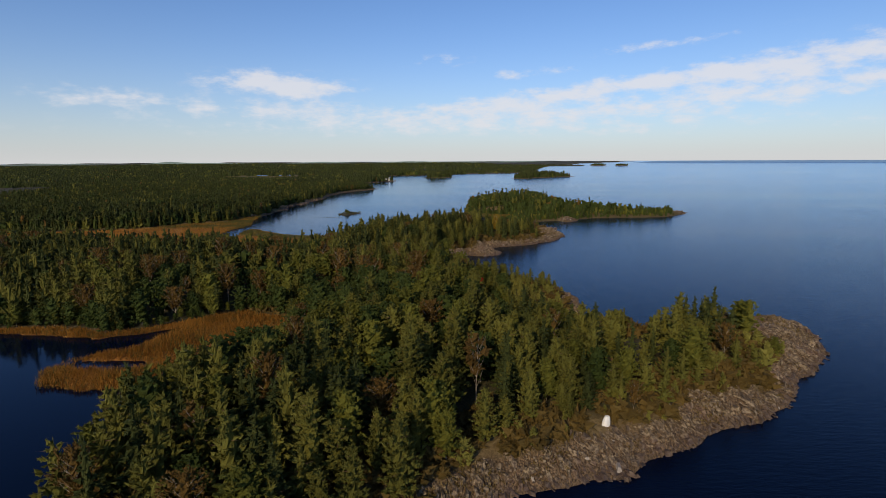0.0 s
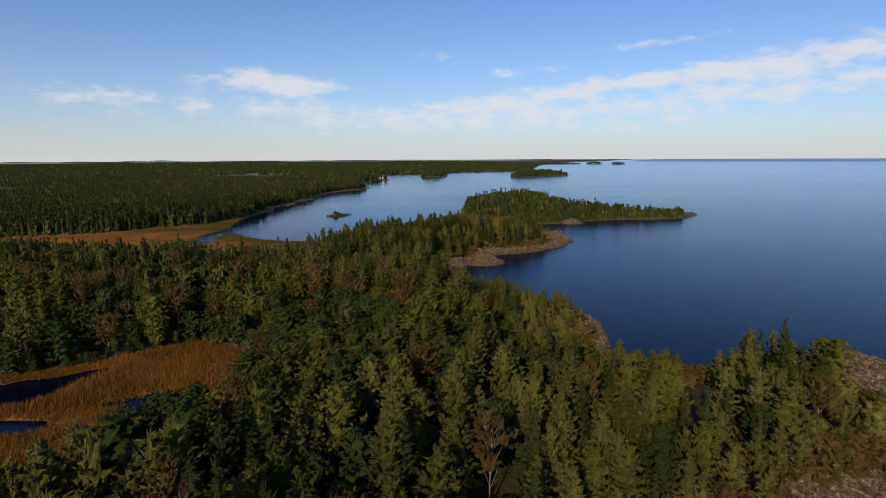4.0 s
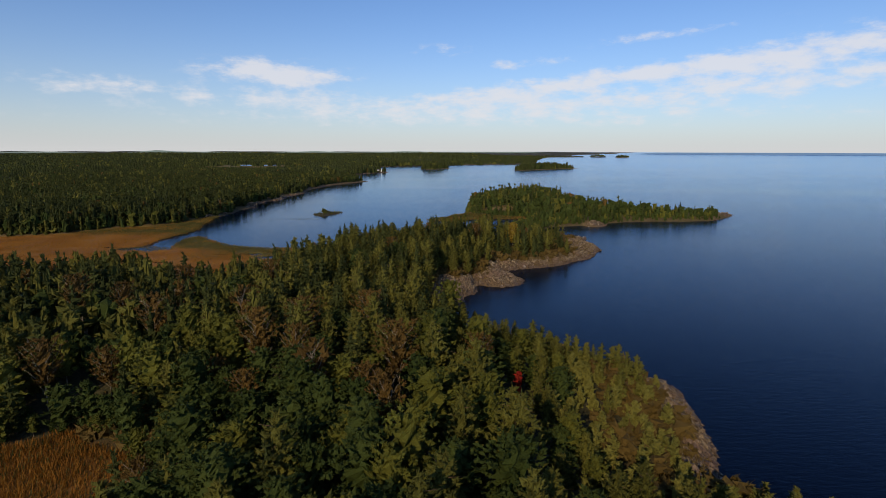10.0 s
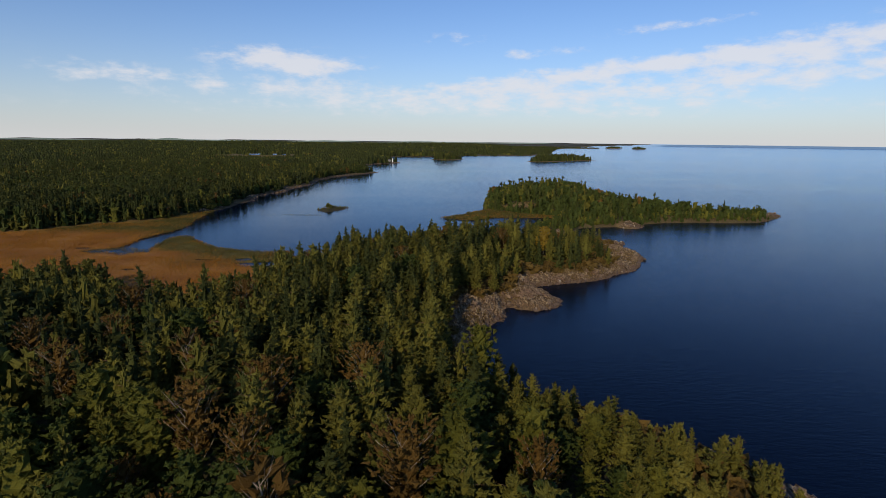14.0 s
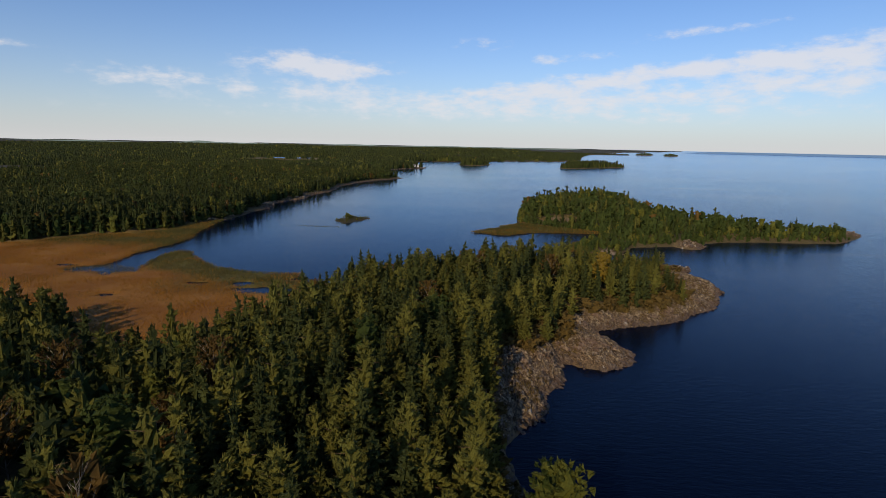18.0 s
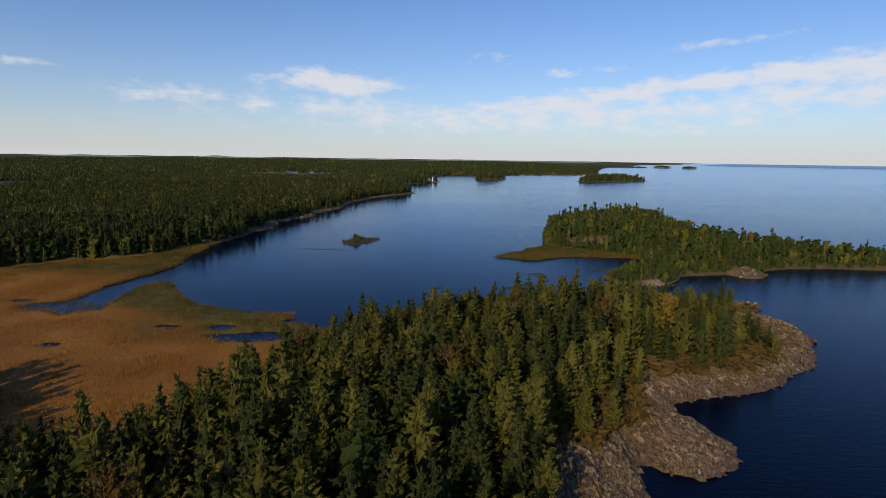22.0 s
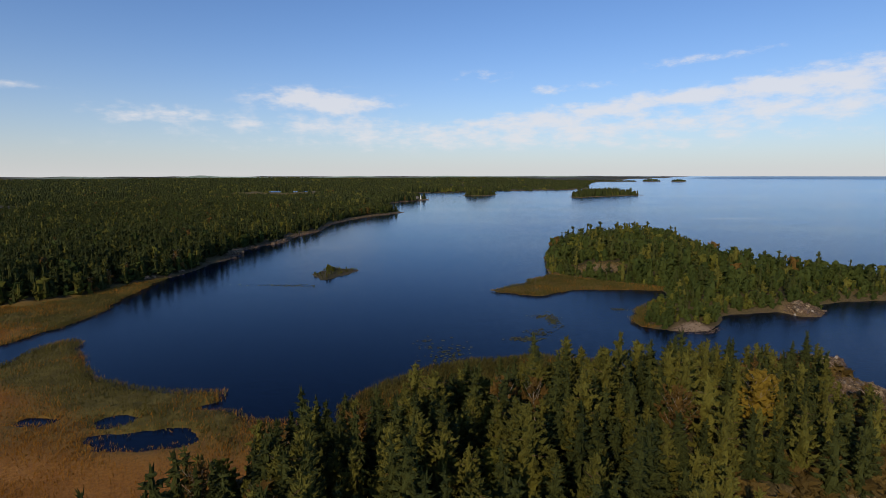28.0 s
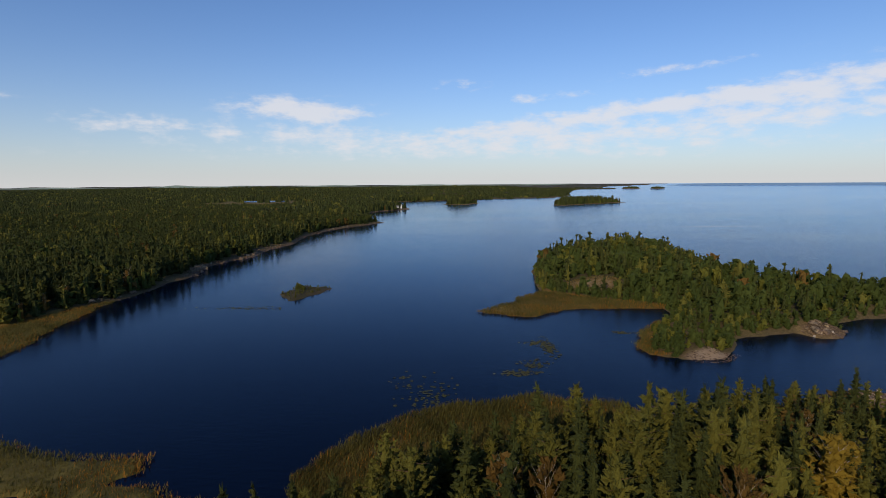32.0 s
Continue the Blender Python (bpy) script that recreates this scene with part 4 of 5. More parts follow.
def thinner(n_leaves):
    """Lighter forms of every kind for woods that stay far off."""
    for name in NAMES:
        for form in KINDS[name]["forms"]:
            h = form["h"]
            if name == "spruce":
                form["far"] = crown(h * 0.90, 2.8, n_leaves, 0.03, spruce_profile, -0.05, 0.35, 0.3, 0.72, 0.46, 0.40, 0.66)
            elif name in ("scots_pine", "young_pine"):
                form["far"] = crown(h * 0.88, 3.1, n_leaves, 0.08, pine_profile, 0.35, 0.6, 0.4, 0.72, 0.48, 0.40, 0.8)
            else:
                form["far"] = crown(h * 0.84, 3.4, n_leaves, 0.05, dome_profile, 0.3, 0.5, 0.55, 0.62, 0.62, 0.55, 1.0)


def clumped(r, crowns, tall=0.9):
    for name in NAMES:
        for form in KINDS[name]["forms"]:
            form["far"] = clump(form["h"] * tall, r, crowns)


thinner(240)
wide, wx_, wy_, wz_, ww_, ws_ = WIDE
woods("outer_woodland", "mixed wood farther along the peninsula and the bay", wx_[wide], wy_[wide], wz_[wide], ww_[wide], ws_[wide], "far", bark=False)
thinner(200)
woods("island_wood", "mixed pine and broadleaf wood covering a low island", px, py, pz - 0.5, what, size, "far", bark=False)
thinner(150)

px, py = scatter(-360, -130, 335, 560, 3.9)
s = survey(px, py)
ok = (s["main"] > 4.5) & (s["main"] < 75) & (s["reeds"] < 0.3) & (px > -0.93 * (py + 12) - 30)
px, py, pz = px[ok], py[ok], s["z"][ok]
woods("mainland_shore_wood", "dark conifers and birches behind the marsh and the bay", px, py, pz, simple((px, py)), rng.uniform(0.72, 1.08, len(px)) * (1 + 0.12 * rough_field(px, py, 24.0, 57.0)), "far", bark=False)
px, py = scatter(-520, -90, 330, 900, 4.5)
s = survey(px, py)
ok = (s["main"] > 4.5) & ((py >= 560) | (s["main"] >= 75)) & (s["reeds"] < 0.3) & (px > -0.93 * (py + 12) - 30)
px, py, pz = px[ok], py[ok], s["z"][ok]
size = rng.uniform(0.68, 0.95, len(px)) * (0.8 + 0.2 * smooth(s["main"][ok], 3, 15)) * (1 + 0.2 * rough_field(px, py, 30.0, 57.0))
thinner(50)
woods("mainland_wood", "wide dark conifer forest along the mainland shore", px, py, pz, simple((px, py)), size, "far", bark=False)
rowx, rowy = scatter(-330, -140, 340, 470, 3.0)
rs = survey(rowx, rowy)
fore = (rs["main"] > 1.5) & (rs["main"] < 7) & (rs["reeds"] < 0.4)
woods("shore_birches", "row of pale-stemmed trees along the marsh", rowx[fore], rowy[fore], rs["z"][fore], choose([0.4 + 0 * rowx[fore], 0.6 + 0 * rowx[fore], 0.15 + 0 * rowx[fore], 0.3 + 0 * rowx[fore], 0.08 + 0 * rowx[fore]]), rng.uniform(0.45, 0.85, fore.sum()), "far")

clumped(6.6, 2, 0.75)
px, py = scatter(-1700, 60, 890, 1700, 9.6)
s = survey(px, py)
ok = (s["main"] > 6) & (px > -0.93 * (py + 12) - 30) & ((s["tarn"] < 0.3) | (rng.uniform(size=len(px)) < 0.05)) & (s["pool"] < 0) & (np.hypot(px + 112, py - 1160) > 22)
px, py, pz = px[ok], py[ok], s["z"][ok]
low_wood = 1 - 0.55 * smooth(px, -760, -660) * smooth(-250 - px, 0, 90) * smooth(1340 - py, 0, 60)
woods("far_wood", "distant conifer forest", px, py, pz, simple((px, py)), rng.uniform(1.0, 1.35, len(px)) * low_wood, "far", bark=False)
clumped(11.0, 2, 0.55)
px, py = scatter(-3200, 1500, 1600, 4300, 21)
s = survey(px, py)
ok = (s["main"] > 8) & (np.hypot(px, py - 120) < 3300) & (px > -0.93 * (py + 12) - 30) & (rng.uniform(size=len(px)) < 1 - 0.6 * smooth(py, 2900, 3600))
px, py, pz = px[ok], py[ok], s["z"][ok]
woods("hill_wood", "distant forested hills", px, py, pz - 2, choose([0.05 + 0 * px, 0.95 + 0 * px]), rng.uniform(1.0, 1.5, len(px)) * (1 - 0.5 * smooth(np.hypot(px, py - 120), 2400, 3600)), "far", bark=False)
clumped(4.2, 2)
px, py = np.concatenate([scatter(-60, 40, 1335, 1432, 5.0), scatter(160, 365, 1280, 1430, 5.0)], 1)
s = survey(px, py)
ok = s["small"] > 8
px, py, pz = px[ok], py[ok], s["z"][ok]
woods("far_island_wood", "dark trees on small far islands", px, py, pz, simple((px, py)), rng.uniform(0.8, 1.2, len(px)) * (0.7 + 0.4 * smooth(s["small"][ok], 4, 18)), "far", bark=False)


# ---- reeds ----
def reed_bed(name, label, x0, x1, y0, y1, step, tall, green_part, n=8):
    """Leaning stems and leaves in loose bunches, thinning out towards open water."""
    x, y = scatter(x0, x1, y0, y1, step)
    s = survey(x, y)
    ok = (s["reeds"] + rng.normal(0, 0.16, len(x)) > 0.5) & (s["reeds"] > 0.1) & (s["pool"] < rng.normal(0.05, 0.16, len(x))) & px_view(x, y)
    x, y, g, edge = x[ok], y[ok], s["green_marsh"][ok], s["reeds"][ok] * smooth(-s["pool"][ok], -0.2, 0.5)
    x, y, g, edge = np.repeat(x, n) + rng.normal(0, step * 0.5, len(x) * n), np.repeat(y, n) + rng.normal(0, step * 0.5, len(y) * n), np.repeat(g, n), np.repeat(edge, n)
    h = tall * rng.uniform(0.55, 1.1, len(x)) * (0.85 + 0.35 * rough_field(x, y, 7.0, 61.0)) * (1 + 0.2 * g) * (0.6 + 0.4 * edge)
    root = np.stack([x, y, np.full(len(x), 0.05)], 1)
    way = np.stack([rng.normal(0.18, 0.3, len(x)), rng.normal(0.05, 0.3, len(x)), np.ones(len(x))], 1)
    v, f = sprays(root, way, h, rng.uniform(0.10, 0.22, len(x)))
    green = rng.uniform(size=len(x)) < np.clip(g * (0.75 + 0.6 * rough_field(x, y, 14.0, 71.0)) + green_part + 0.35 * rough_field(x, y, 11.0, 73.0), 0, 1)
    tagged(new(name, solid(name, v, f, [REED_GOLD, REED_GREEN], green.astype(int))), label, "reeds", kind="stuff")


def px_view(x, y):
    return x > -0.95 * (y + 12) - 16


reed_bed("south_reeds", "golden reed bed in a sheltered bay", -138, -30, 94, 162, 0.65, 2.0, 0.2)
reed_bed("marsh_reeds", "wide orange-brown reed marsh with green edges", -330, -36, 225, 460, 0.85, 1.25, 0.0)
reed_bed("north_reeds", "olive reed fringe beside the wood", -44, 22, 300, 352, 0.65, 1.8, 0.55)
reed_bed("island_reeds", "yellow-green reed fringe of the island", -16, 66, 372, 464, 0.8, 1.5, 0.36)


# pale dry grass on the island's clearing
fx, fy = scatter(27, 55, 451, 473, 0.6)
fs = survey(fx, fy)
ok = (np.hypot((fx - 41) / 13, (fy - 461) / 9.5) < 1) & (fs["isle"] > 0.5)
fx, fy, fz = (np.repeat(q[ok], 4) for q in (fx, fy, fs["z"]))
fx, fy = fx + rng.normal(0, 0.3, len(fx)), fy + rng.normal(0, 0.3, len(fx))
grass = sprays(np.stack([fx, fy, fz], 1), np.stack([rng.normal(0.1, 0.4, len(fx)), rng.normal(0, 0.4, len(fx)), np.ones(len(fx))], 1), rng.uniform(0.4, 0.9, len(fx)), rng.uniform(0.12, 0.3, len(fx)))
tagged(new("meadow_grass", solid("meadow_grass", *grass, [DRY_GRASS, REED_GREEN], (rng.uniform(size=len(fx)) < 0.3).astype(int))), "pale dry grass in a clearing beside the reeds", "grass", kind="stuff")

# thin sedge standing in the flooded part of the marsh
fx, fy = scatter(-158, -124, 309, 330, 0.55)
ok = (np.hypot((fx + 141) / 15, (fy - 319) / 7) < 1) & (rough_field(fx, fy, 5.0, 77.0) > -0.25)
fx, fy = np.repeat(fx[ok], 3) + rng.normal(0, 0.3, 3 * ok.sum()), np.repeat(fy[ok], 3) + rng.normal(0, 0.3, 3 * ok.sum())
sedge = sprays(np.stack([fx, fy, np.zeros(len(fx))], 1), np.stack([rng.normal(0.1, 0.3, len(fx)), rng.normal(0, 0.3, len(fx)), np.ones(len(fx))], 1), rng.uniform(0.25, 0.7, len(fx)), rng.uniform(0.06, 0.14, len(fx)))
tagged(new("flood_sedge", solid("flood_sedge", *sedge, [DRY_GRASS, REED_GREEN], (rng.uniform(size=len(fx)) < 0.5).astype(int))), "thin grey-green sedge standing in shallow water", "sedge", kind="stuff")


# ---- rocks ----
def block(size):
    """An angular worn block of rock: a cube with its corners pushed about and cut."""
    bm = bmesh.new()
    bmesh.ops.create_cube(bm, size=1.0)
    for v in bm.verts:
        v.co = Vector((v.co.x * size[0], v.co.y * size[1], v.co.z * size[2])) + Vector(rng.uniform(-0.16, 0.16, 3) * np.array(size))
        if v.co.z > 0:
            v.co.x *= 0.78
            v.co.y *= 0.78
    bmesh.ops.bevel(bm, geom=bm.edges[:], offset=0.09 * min(size), segments=1, affect="EDGES")
    bmesh.ops.triangulate(bm, faces=bm.faces[:])
    v = np.array([p.co for p in bm.verts])
    f = np.array([[p.index for p in face.verts] for face in bm.faces])
    bm.free()
    return v, f


def plain_block(size):
    corners = np.array([(x, y, z) for x in (-0.5, 0.5) for y in (-0.5, 0.5) for z in (-0.5, 0.5)]) * size + rng.uniform(-0.17, 0.17, (8, 3)) * size
    corners[1::2, :2] *= 0.75
    quads = ((0, 1, 3, 2), (4, 6, 7, 5), (0, 4, 5, 1), (2, 3, 7, 6), (1, 5, 7, 3))
    return corners, np.array([t for a, b, c, d in quads for t in ((a, b, c), (a, c, d))])


def strewn(name, label, x, y, z, sizes, forms, mats, tilt=0.16, along=None, which_mat=None):
    """Many stones as one object."""
    v, f, m, n = [], [], [], 0
    pick = rng.integers(0, len(forms), len(x))
    for g, (bv, bf) in enumerate(forms):
        for o in np.nonzero(pick == g)[0]:
            turn = Euler((rng.normal(0, tilt), rng.normal(0, tilt), (rng.uniform(0, 6.28) if along is None else along + rng.normal(0, 0.3)))).to_matrix()
            v.append((bv * sizes[o]) @ np.array(turn).T + (x[o], y[o], z[o]))
            f.append(bf + n)
            m.append(np.full(len(bf), 0 if which_mat is None else which_mat[o]))
            n += len(bv)
    return tagged(new(name, solid(name, np.concatenate(v), np.concatenate(f), mats, np.concatenate(m))), label, "rocks", kind="stuff")


rx, ry = scatter(-6, 102, 60, 356, 0.62)
rs = survey(rx, ry)
ok = (rs["bare"] > 0.3) & (rs["land"] > -0.25) & (rng.uniform(size=len(rx)) < 0.35 + 0.6 * rs["bare"])
rx, ry, rz, rl = rx[ok], ry[ok], rs["z"][ok], rs["land"][ok]
scale = np.minimum(rng.lognormal(-0.75, 0.5, len(rx)), 1.15)
FORMS = [plain_block(np.array(d)) for d in ((0.7, 1.6, 0.75), (0.9, 1.5, 0.65), (0.45, 1.9, 0.8), (1.0, 1.3, 0.6), (0.55, 2.4, 0.7), (1.1, 1.9, 0.6))]
strewn("shore_rocks", "cracked reddish-brown granite along the waterline", rx, ry, np.maximum(rz, -0.15) - 0.03 - 0.1 * smooth(1.5 - rl, 0, 1.5), scale, FORMS, [ROCK, PALE_STONE], 0.2, 0.3, (rng.uniform(size=len(rx)) < 0.006).astype(int))
ix, iy = scatter(60, 212, 386, 460, 1.8)
rs = survey(ix, iy)
ok = (rs["bare"] > 0.4) & (rs["land"] > -1.2) & (rs["isle"] > -1.2)
strewn("island_rocks", "brown shore rocks round the island", ix[ok], iy[ok], rs["z"][ok], rng.lognormal(-0.2, 0.4, ok.sum()), FORMS, [ROCK], 0.2)
sx, sy = scatter(42, 64, 369, 384, 0.8)
rs = survey(sx, sy)
ok = (rs["sand"] > 0.1) & (rs["land"] > -2.5)
strewn("pebble_spit", "brown pebbles on a sandy spit", sx[ok], sy[ok], np.maximum(rs["z"][ok], -0.05), rng.uniform(0.2, 0.45, ok.sum()), FORMS, [ROCK], 0.3)
mx, my = scatter(-175, -90, 395, 1200, 2.6)
rs = survey(mx, my)
ok = (rs["main"] > -1.5) & (rs["main"] < 3.5 + 4 * rough_field(mx, my, 26.0, 92.0)) & (rs["reeds"] < 0.3)
strewn("mainland_rocks", "brown rocky rim of the mainland shore", mx[ok], my[ok], rs["z"][ok], rng.lognormal(0.0, 0.45, ok.sum()) * (0.6 + 0.6 * smooth(rough_field(mx[ok], my[ok], 30.0, 91.0), -0.3, 0.5)), FORMS, [ROCK], 0.2)

# tufts of dry grass and heather between the rocks
tx, ty = scatter(-6, 102, 60, 356, 0.8)
ts = survey(tx, ty)
ok = (ts["land"] > 1.2) & (ts["open_ground"] > 0.3) & (rough_field(tx, ty, 8.0, 81.0) > -0.3 + 0.4 * ts["bare"])
tx, ty, tz = np.repeat(tx[ok], 6), np.repeat(ty[ok], 6), np.repeat(ts["z"][ok], 6)
n = len(tx)
tuft = sprays(np.stack([tx + rng.normal(0, 0.22, n), ty + rng.normal(0, 0.22, n), tz + 0.05], 1), np.stack([rng.normal(0, 0.5, n), rng.normal(0, 0.5, n), np.ones(n)], 1), rng.uniform(0.3, 0.75, n), rng.uniform(0.12, 0.3, n))
tagged(new("heath_tufts", solid("heath_tufts", *tuft, [HEATH, DRY_GRASS], (rng.uniform(size=n) < 0.45).astype(int))), "tufts of dry grass and heather between the shore rocks", "heath", kind="stuff")

# larger slabs and boulders that can be told apart
SLABS = [solid("rock_slab", *block(d), [ROCK]) for d in ((1.6, 3.4, 1.3), (2.2, 2.8, 1.2), (1.4, 4.2, 1.2), (2.6, 3.6, 1.0), (1.5, 2.2, 1.5), (3.2, 2.4, 0.9))]
bx, by = scatter(-4, 102, 62, 354, 3.1)
rs = survey(bx, by)
ok = np.nonzero((rs["bare"] > 0.5) & (rs["land"] > 1.2))[0]
ok = ok[np.argsort(rng.uniform(size=len(ok)))][:300]
ground_ob = bpy.data.objects["ground"]
for o in ok:
    slab = new("rock_slab", SLABS[int(rng.integers(len(SLABS)))])
    slab.parent = ground_ob
    slab.matrix_basis = Matrix.LocRotScale((bx[o], by[o], rs["z"][o] - 0.2), Euler((rng.normal(0, 0.16), rng.normal(0, 0.16), rng.normal(0.25, 0.4))), Vector(rng.uniform(0.25, 0.55, 3)))
BOULDERS = [solid("boulder", *block(d), [PALE_STONE]) for d in ((1.6, 1.3, 1.2), (1.3, 1.7, 1.0), (1.9, 1.5, 1.3))]
for x, y in ((72, 348), (75, 349.5), (70, 346), (90, 393), (96, 394)):
    z = float(survey([x], [y])["z"][0])
    stone = tagged(new("boulder", BOULDERS[int(rng.integers(3))]), "pale lichen-grey boulder on the shore rocks", "boulder", "pale boulders")
    stone.matrix_basis = Matrix.LocRotScale((x, y, max(z, 0) + 0.25), Euler((0, 0, rng.uniform(0, 6))), Vector(rng.uniform(0.4, 0.65, 3)))


# ---- single things ----
def part(name, bm, mat, parent, label=""):
    me = bpy.data.meshes.new(name)
    bm.to_mesh(me)
    bm.free()
    me.materials.append(mat)
    ob = new(name, me)
    ob.parent = parent
    return tagged(ob, label) if label else ob


def tapered(rings, sides=12, squash=1.0):
    """A closed lathe-like body through rings of (height, radius), optionally flattened."""
    bm = bmesh.new()
    loops = [[bm.verts.new((r * math.cos(2 * math.pi * q / sides), squash * r * math.sin(2 * math.pi * q / sides), z)) for q in range(sides)] for z, r in rings]
    for a, b in zip(loops, loops[1:]):
        for q in range(sides):
            bm.faces.new((a[q], a[(q + 1) % sides], b[(q + 1) % sides], b[q]))
    bm.faces.new(loops[0][::-1])
    bm.faces.new(loops[-1])
    return bm


def box(x, y, z, at=(0, 0, 0), bevel=0.03):
    bm = bmesh.new()
    bmesh.ops.create_cube(bm, size=1.0)
    for v in bm.verts:
        v.co = Vector((v.co.x * x + at[0], v.co.y * y + at[1], v.co.z * z + at[2]))
    bmesh.ops.bevel(bm, geom=bm.edges[:], offset=bevel, segments=2, affect="EDGES")
    return bm


# the white marker on the rocks of the first cape
mz = float(survey([27.0], [80.5])["z"][0])
marker = tagged(new("shore_marker"), "white-painted rounded marker stone on the rocky slope", "marker")
marker.matrix_basis = Matrix.LocRotScale((27.0, 80.5, mz - 0.05), Euler((0.12, 0.05, 0.2)), Vector((0.7, 0.7, 0.7)))
part("body", tapered([(0, 0.98), (0.5, 1.0), (1.3, 0.9), (2.0, 0.76), (2.4, 0.6), (2.5, 0.42)], 14, 0.7), WHITE_PAINT, marker)
part("foot", box(1.7, 1.25, 0.3, (0, 0, 0.0), 0.08), ROCK, marker, "grey stone footing")

# the white beacon at the far point
bz = float(survey([-118.0], [1160.0])["z"][0])
beacon = tagged(new("beacon"), "small white shore beacon on a low far point", "beacon")
beacon.matrix_basis = Matrix.Translation((-118.0, 1160.0, bz)) @ Matrix.Scale(0.62, 4)
part("tower", tapered([(0, 2.6), (5, 1.6), (9.5, 0.9), (10, 0.9)], 10), WHITE_PAINT, beacon)
part("gallery", tapered([(10, 1.3), (10.3, 1.3)], 10), GREY_ROOF, beacon)
part("lantern", tapered([(10.3, 0.7), (11.6, 0.7), (12.4, 0.1)], 10), WHITE_PAINT, beacon)


def house(x, y, turn, wide, deep, tall):
    """A little far house with walls, roof, door and windows."""
    z = float(survey([x], [y])["z"][0])
    h = tagged(new("house"), "small white far-off shore house with a grey roof", "house")
    h.matrix_basis = Matrix.Translation((x, y, z)) @ pose(0, 0, 0, 0, 0, turn)
    part("wall", box(wide, deep, tall, (0, 0, tall / 2)), WHITE_PAINT, h)
    bm = bmesh.new()
    ends = [[bm.verts.new((sx * (wide / 2 + 0.3), yy, zz)) for yy, zz in ((-deep / 2 - 0.4, tall - 0.1), (0, tall + deep * 0.4), (deep / 2 + 0.4, tall - 0.1))] for sx in (-1, 1)]
    bm.faces.new(ends[0])
    bm.faces.new(ends[1][::-1])
    for q in range(3):
        bm.faces.new((ends[0][q], ends[1][q], ends[1][(q + 1) % 3], ends[0][(q + 1) % 3]))
    part("roof", bm, GREY_ROOF, h)
    part("door", box(1.0, 0.1, 2.1, (wide * 0.2, -deep / 2 - 0.02, 1.05)), DARK_PAINT, h)
    for u in (-0.3, -0.05):
        part("window", box(1.0, 0.1, 1.2, (wide * u, -deep / 2 - 0.02, 1.6)), DARK_PAINT, h)


house(-126, 1168, 10, 5.5, 4.5, 2.4)


# lily pads and drifting weed
def weed(name, cx, cy, ax, ay, n, size):
    x, y = cx + rng.normal(0, ax, n), cy + rng.normal(0, ay, n)
    a = rng.uniform(0, 6.283, n)
    ring = np.arange(7) * 2 * math.pi / 7
    r = size * rng.uniform(0.5, 1.1, n)
    v = np.stack([x[:, None] + r[:, None] * np.cos(ring + a[:, None]), y[:, None] + r[:, None] * np.sin(ring + a[:, None]), np.full((n, 7), 0.02) + rng.uniform(0, 0.05, (n, 1))], 2).reshape(-1, 3)
    f = (np.arange(n)[:, None, None] * 7 + np.array([(0, k, k + 1) for k in range(1, 6)])[None]).reshape(-1, 3)
    tagged(new(name, solid(name, v, f, [LILY])), "patch of floating olive water plants", "water plants", kind="stuff")


for cx, cy, ax, ay, n in ((10, 382, 1.2, 4.0, 130), (7, 386, 2.0, 1.0, 50), (0, 362, 2.4, 1.0, 90), (4, 368, 1.6, 1.5, 60), (-21, 347, 2.5, 3.0, 70), (-25, 355, 5, 3, 40), (-94, 428, 8, 1.2, 90), (35, 397, 1.6, 1.0, 40)):
    weed("water_plants", cx, cy, ax, ay, n, 0.42)

# the islet's bushes
ex, ey = scatter(-92, -68, 438, 470, 1.5)
es = survey(ex, ey)
ok = es["islet"] > 0.8
bush = np.hypot(ex + 83.5, ey - 457) < 2.6
woods("islet_bushes", "olive bushes and small trees on a reedy islet", ex[ok], ey[ok], es["z"][ok], np.where(bush[ok], 2, rng.choice([2, 8], ok.sum())), np.where(bush[ok], rng.uniform(0.18, 0.28, ok.sum()), rng.uniform(0.06, 0.12, ok.sum())), "mid", bark=False)

# fallen logs on the reed shore
for x, y, turn, long in ((-47, 134, 70, 4.5), (-104, 139, 60, 5.0), (-110, 140, 100, 4.0)):
    v, f = stem(long, 0.16, 7, 3)
    log = tagged(new("fallen_log", solid("fallen_log", v, f, [BIRCH_BARK])), "pale fallen log lying at the reed edge", "log", "fallen logs")
    log.matrix_basis = Matrix.Translation((x, y, 0.45)) @ pose(0, 0, 0, 0, 86, turn)


# two low wooded islets on the horizon
for x, y, wide in ((935, 3215, 46), (1040, 3105, 36)):
    far_islet = tagged(new("far_islet"), "low wooded islet far out on the lake", "island")
    far_islet.matrix_basis = Matrix.Translation((x, y, float(far_rise(x, y)) - 0.5))
    part("shore", tapered([(0, wide * 1.15), (1.5, wide * 1.05), (2.5, wide * 0.8)], 20, 0.6), ROCK, far_islet)
    n = 160
    a, q = rng.uniform(0, 6.283, n), np.sqrt(rng.uniform(0, 1, n))
    root = np.stack([np.cos(a) * q * wide, np.sin(a) * q * wide * 0.6, np.full(n, 1.5)], 1)
    tops = sprays(root, np.stack([rng.normal(0, 0.1, n), rng.normal(0, 0.1, n), np.ones(n)], 1), rng.uniform(8, 15, n) * (1.1 - 0.5 * q * q), np.full(n, 9.0), np.tile((0.0, -1.0, 0.3), (n, 1)))
    ob = new("trees", solid("trees", *tops, [SPRUCE]))
    ob.parent = far_islet


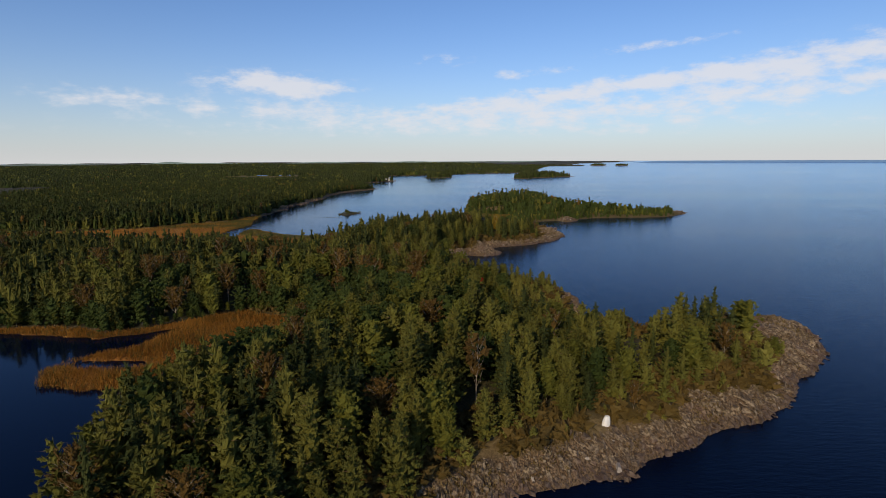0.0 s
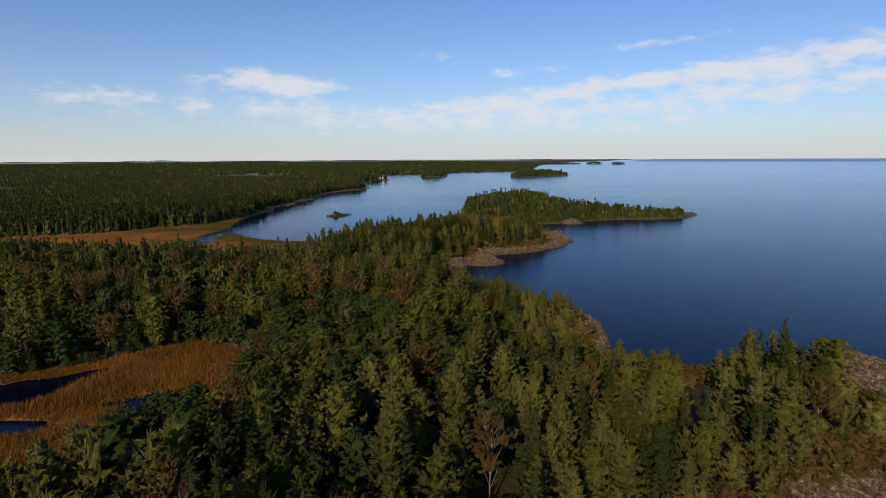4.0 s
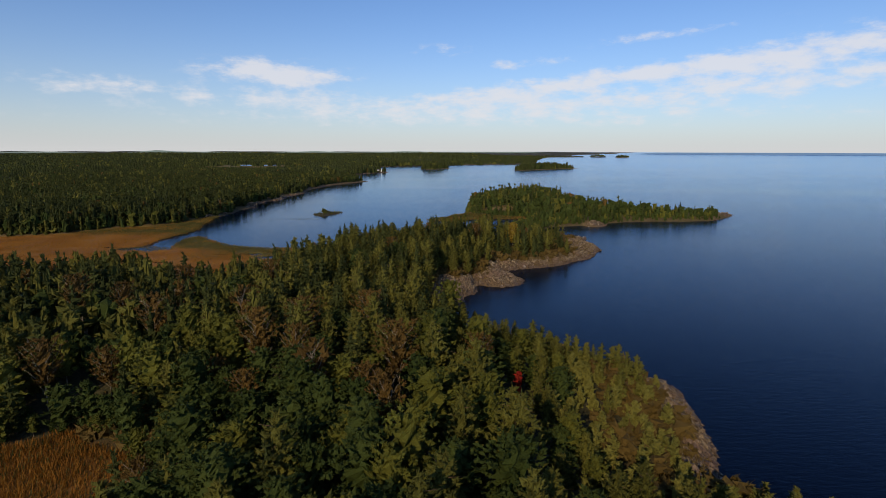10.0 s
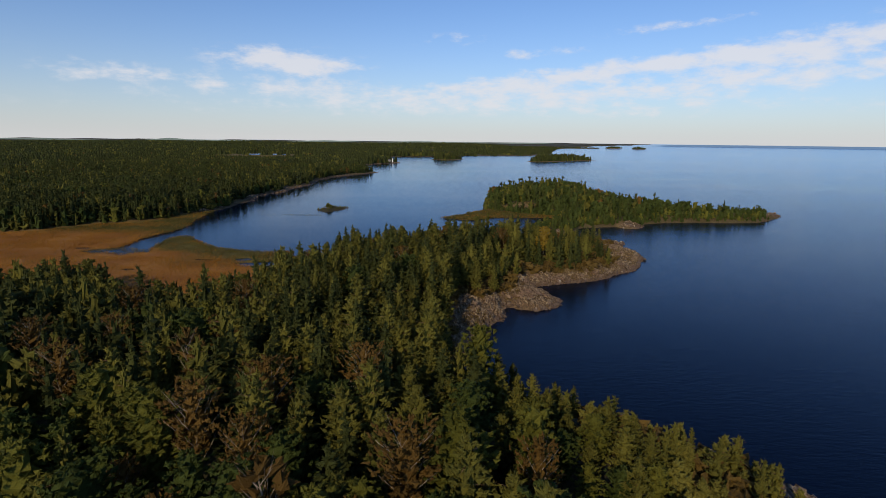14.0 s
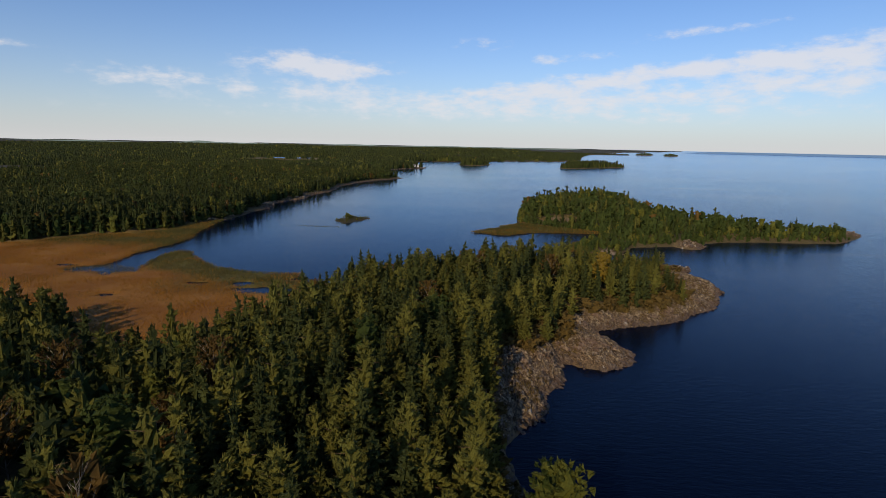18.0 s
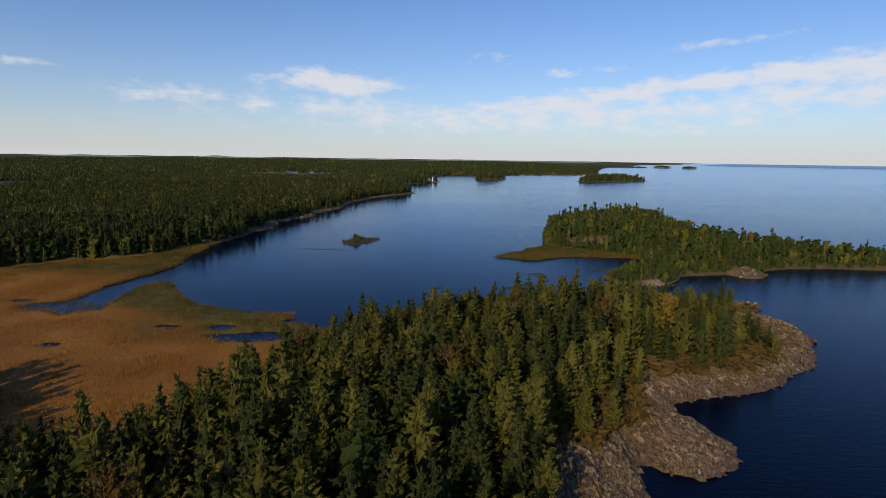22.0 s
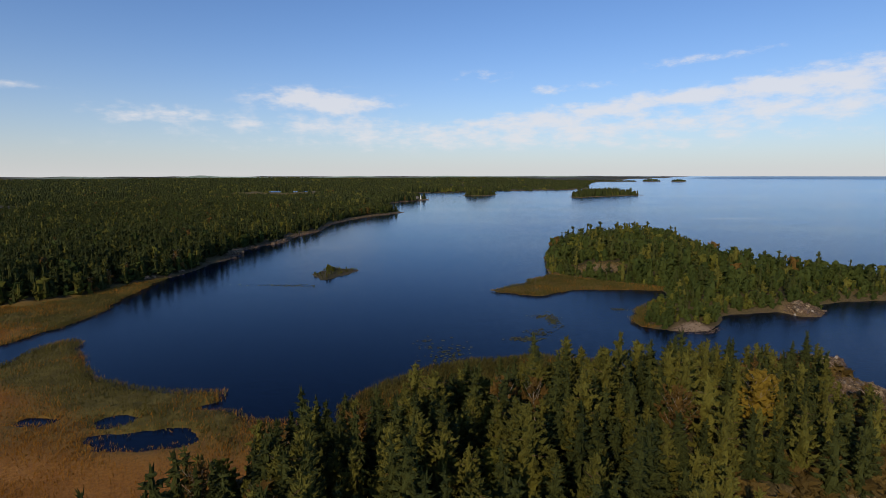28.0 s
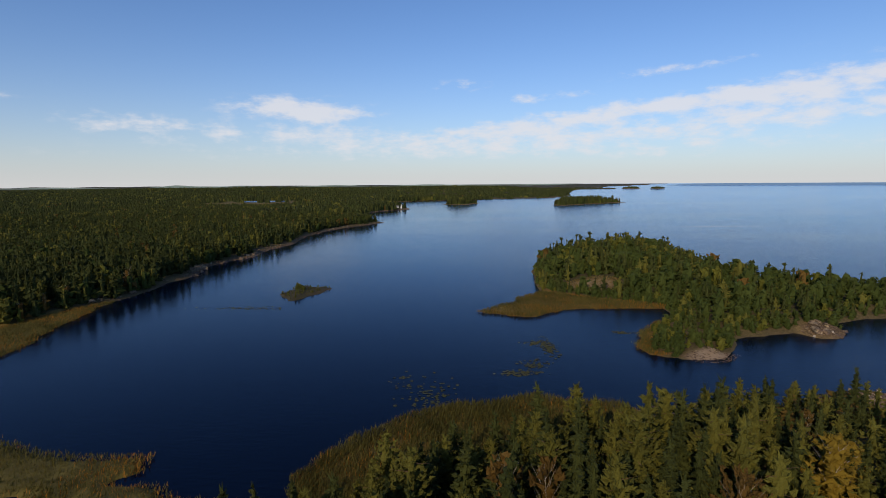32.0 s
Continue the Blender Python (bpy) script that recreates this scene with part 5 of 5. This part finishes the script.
# the tarn among the far woods
bm = tapered([(-0.5, 58), (0.0, 58)], 40, 0.75)
me = bpy.data.meshes.new("tarn")
bm.to_mesh(me)
bm.free()
me.materials.append(WATER)
tarn_ob = tagged(new("tarn", me), "small pale forest lake in a far clearing", "lake", kind="structure")
tarn_ob.matrix_basis = Matrix.Translation((-450, 1385, 7.9))


# ---- the hazy distance: far shores and hills, their haze painted as a glow ----
# air haze put into an emitted colour; the land itself is no light source
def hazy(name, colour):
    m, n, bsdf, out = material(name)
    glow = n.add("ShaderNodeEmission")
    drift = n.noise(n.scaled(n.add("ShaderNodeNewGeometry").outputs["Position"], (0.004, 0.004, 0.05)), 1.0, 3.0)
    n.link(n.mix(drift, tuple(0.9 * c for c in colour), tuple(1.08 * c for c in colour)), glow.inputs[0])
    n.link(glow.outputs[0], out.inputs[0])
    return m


def far_ridge(name, label, az0, az1, radius, foot, crest, bumps, colour):
    """A long low hill on the horizon, seen as a silhouette; bumps are (azimuth, half width, height)."""
    az = np.arange(az0, az1, 0.08)
    top = crest * np.minimum(1, np.minimum(az - az0, az1 - az) / 2.5) + sum(h * np.exp(-(((az - a) / wd) ** 2)) for a, wd, h in bumps)
    top = foot + np.maximum(top * (1 + 0.10 * rough_field(az, az * 0, 0.7, 5.0)), 0.2)
    a = np.radians(az)
    v = [np.stack([r * np.sin(a), 120 + r * np.cos(a), z + 0 * a], 1) for r, z in ((radius, foot - 3), (radius + 25, top), (radius + 60, foot - 3))]
    n = len(az)
    i = np.arange(n - 1)
    f = np.concatenate([np.stack([i + o, i + o + 1, i + o + n + 1, i + o + n], 1) for o in (0, n)])
    tagged(new(name, solid(name, np.concatenate(v), f, [hazy(name + "_haze_glow", colour)], flat=False)), label, "backdrop", kind="structure")


# the last colour is painted haze, not the woods' own green
far_ridge("backdrop_shore", "far shore across the lake, its blue haze painted in as a glow", 20.0, 60.0, 4150, 16.5, 11.0, [(27, 4, 2.0), (35, 6, 2.5), (46, 5, 3.0)], (0.150, 0.245, 0.400))
far_ridge("backdrop_hills", "hills behind the far woods, their grey-green haze painted in as a glow", -48.0, 18.5, 4200, 16.0, 6.0, [(-28, 1.6, 13), (-24, 5, 8), (-13, 3.0, 12), (-3.5, 3.5, 12), (3, 3, 7), (8.4, 2.5, 9), (-38, 4, 8)], (0.175, 0.215, 0.190))
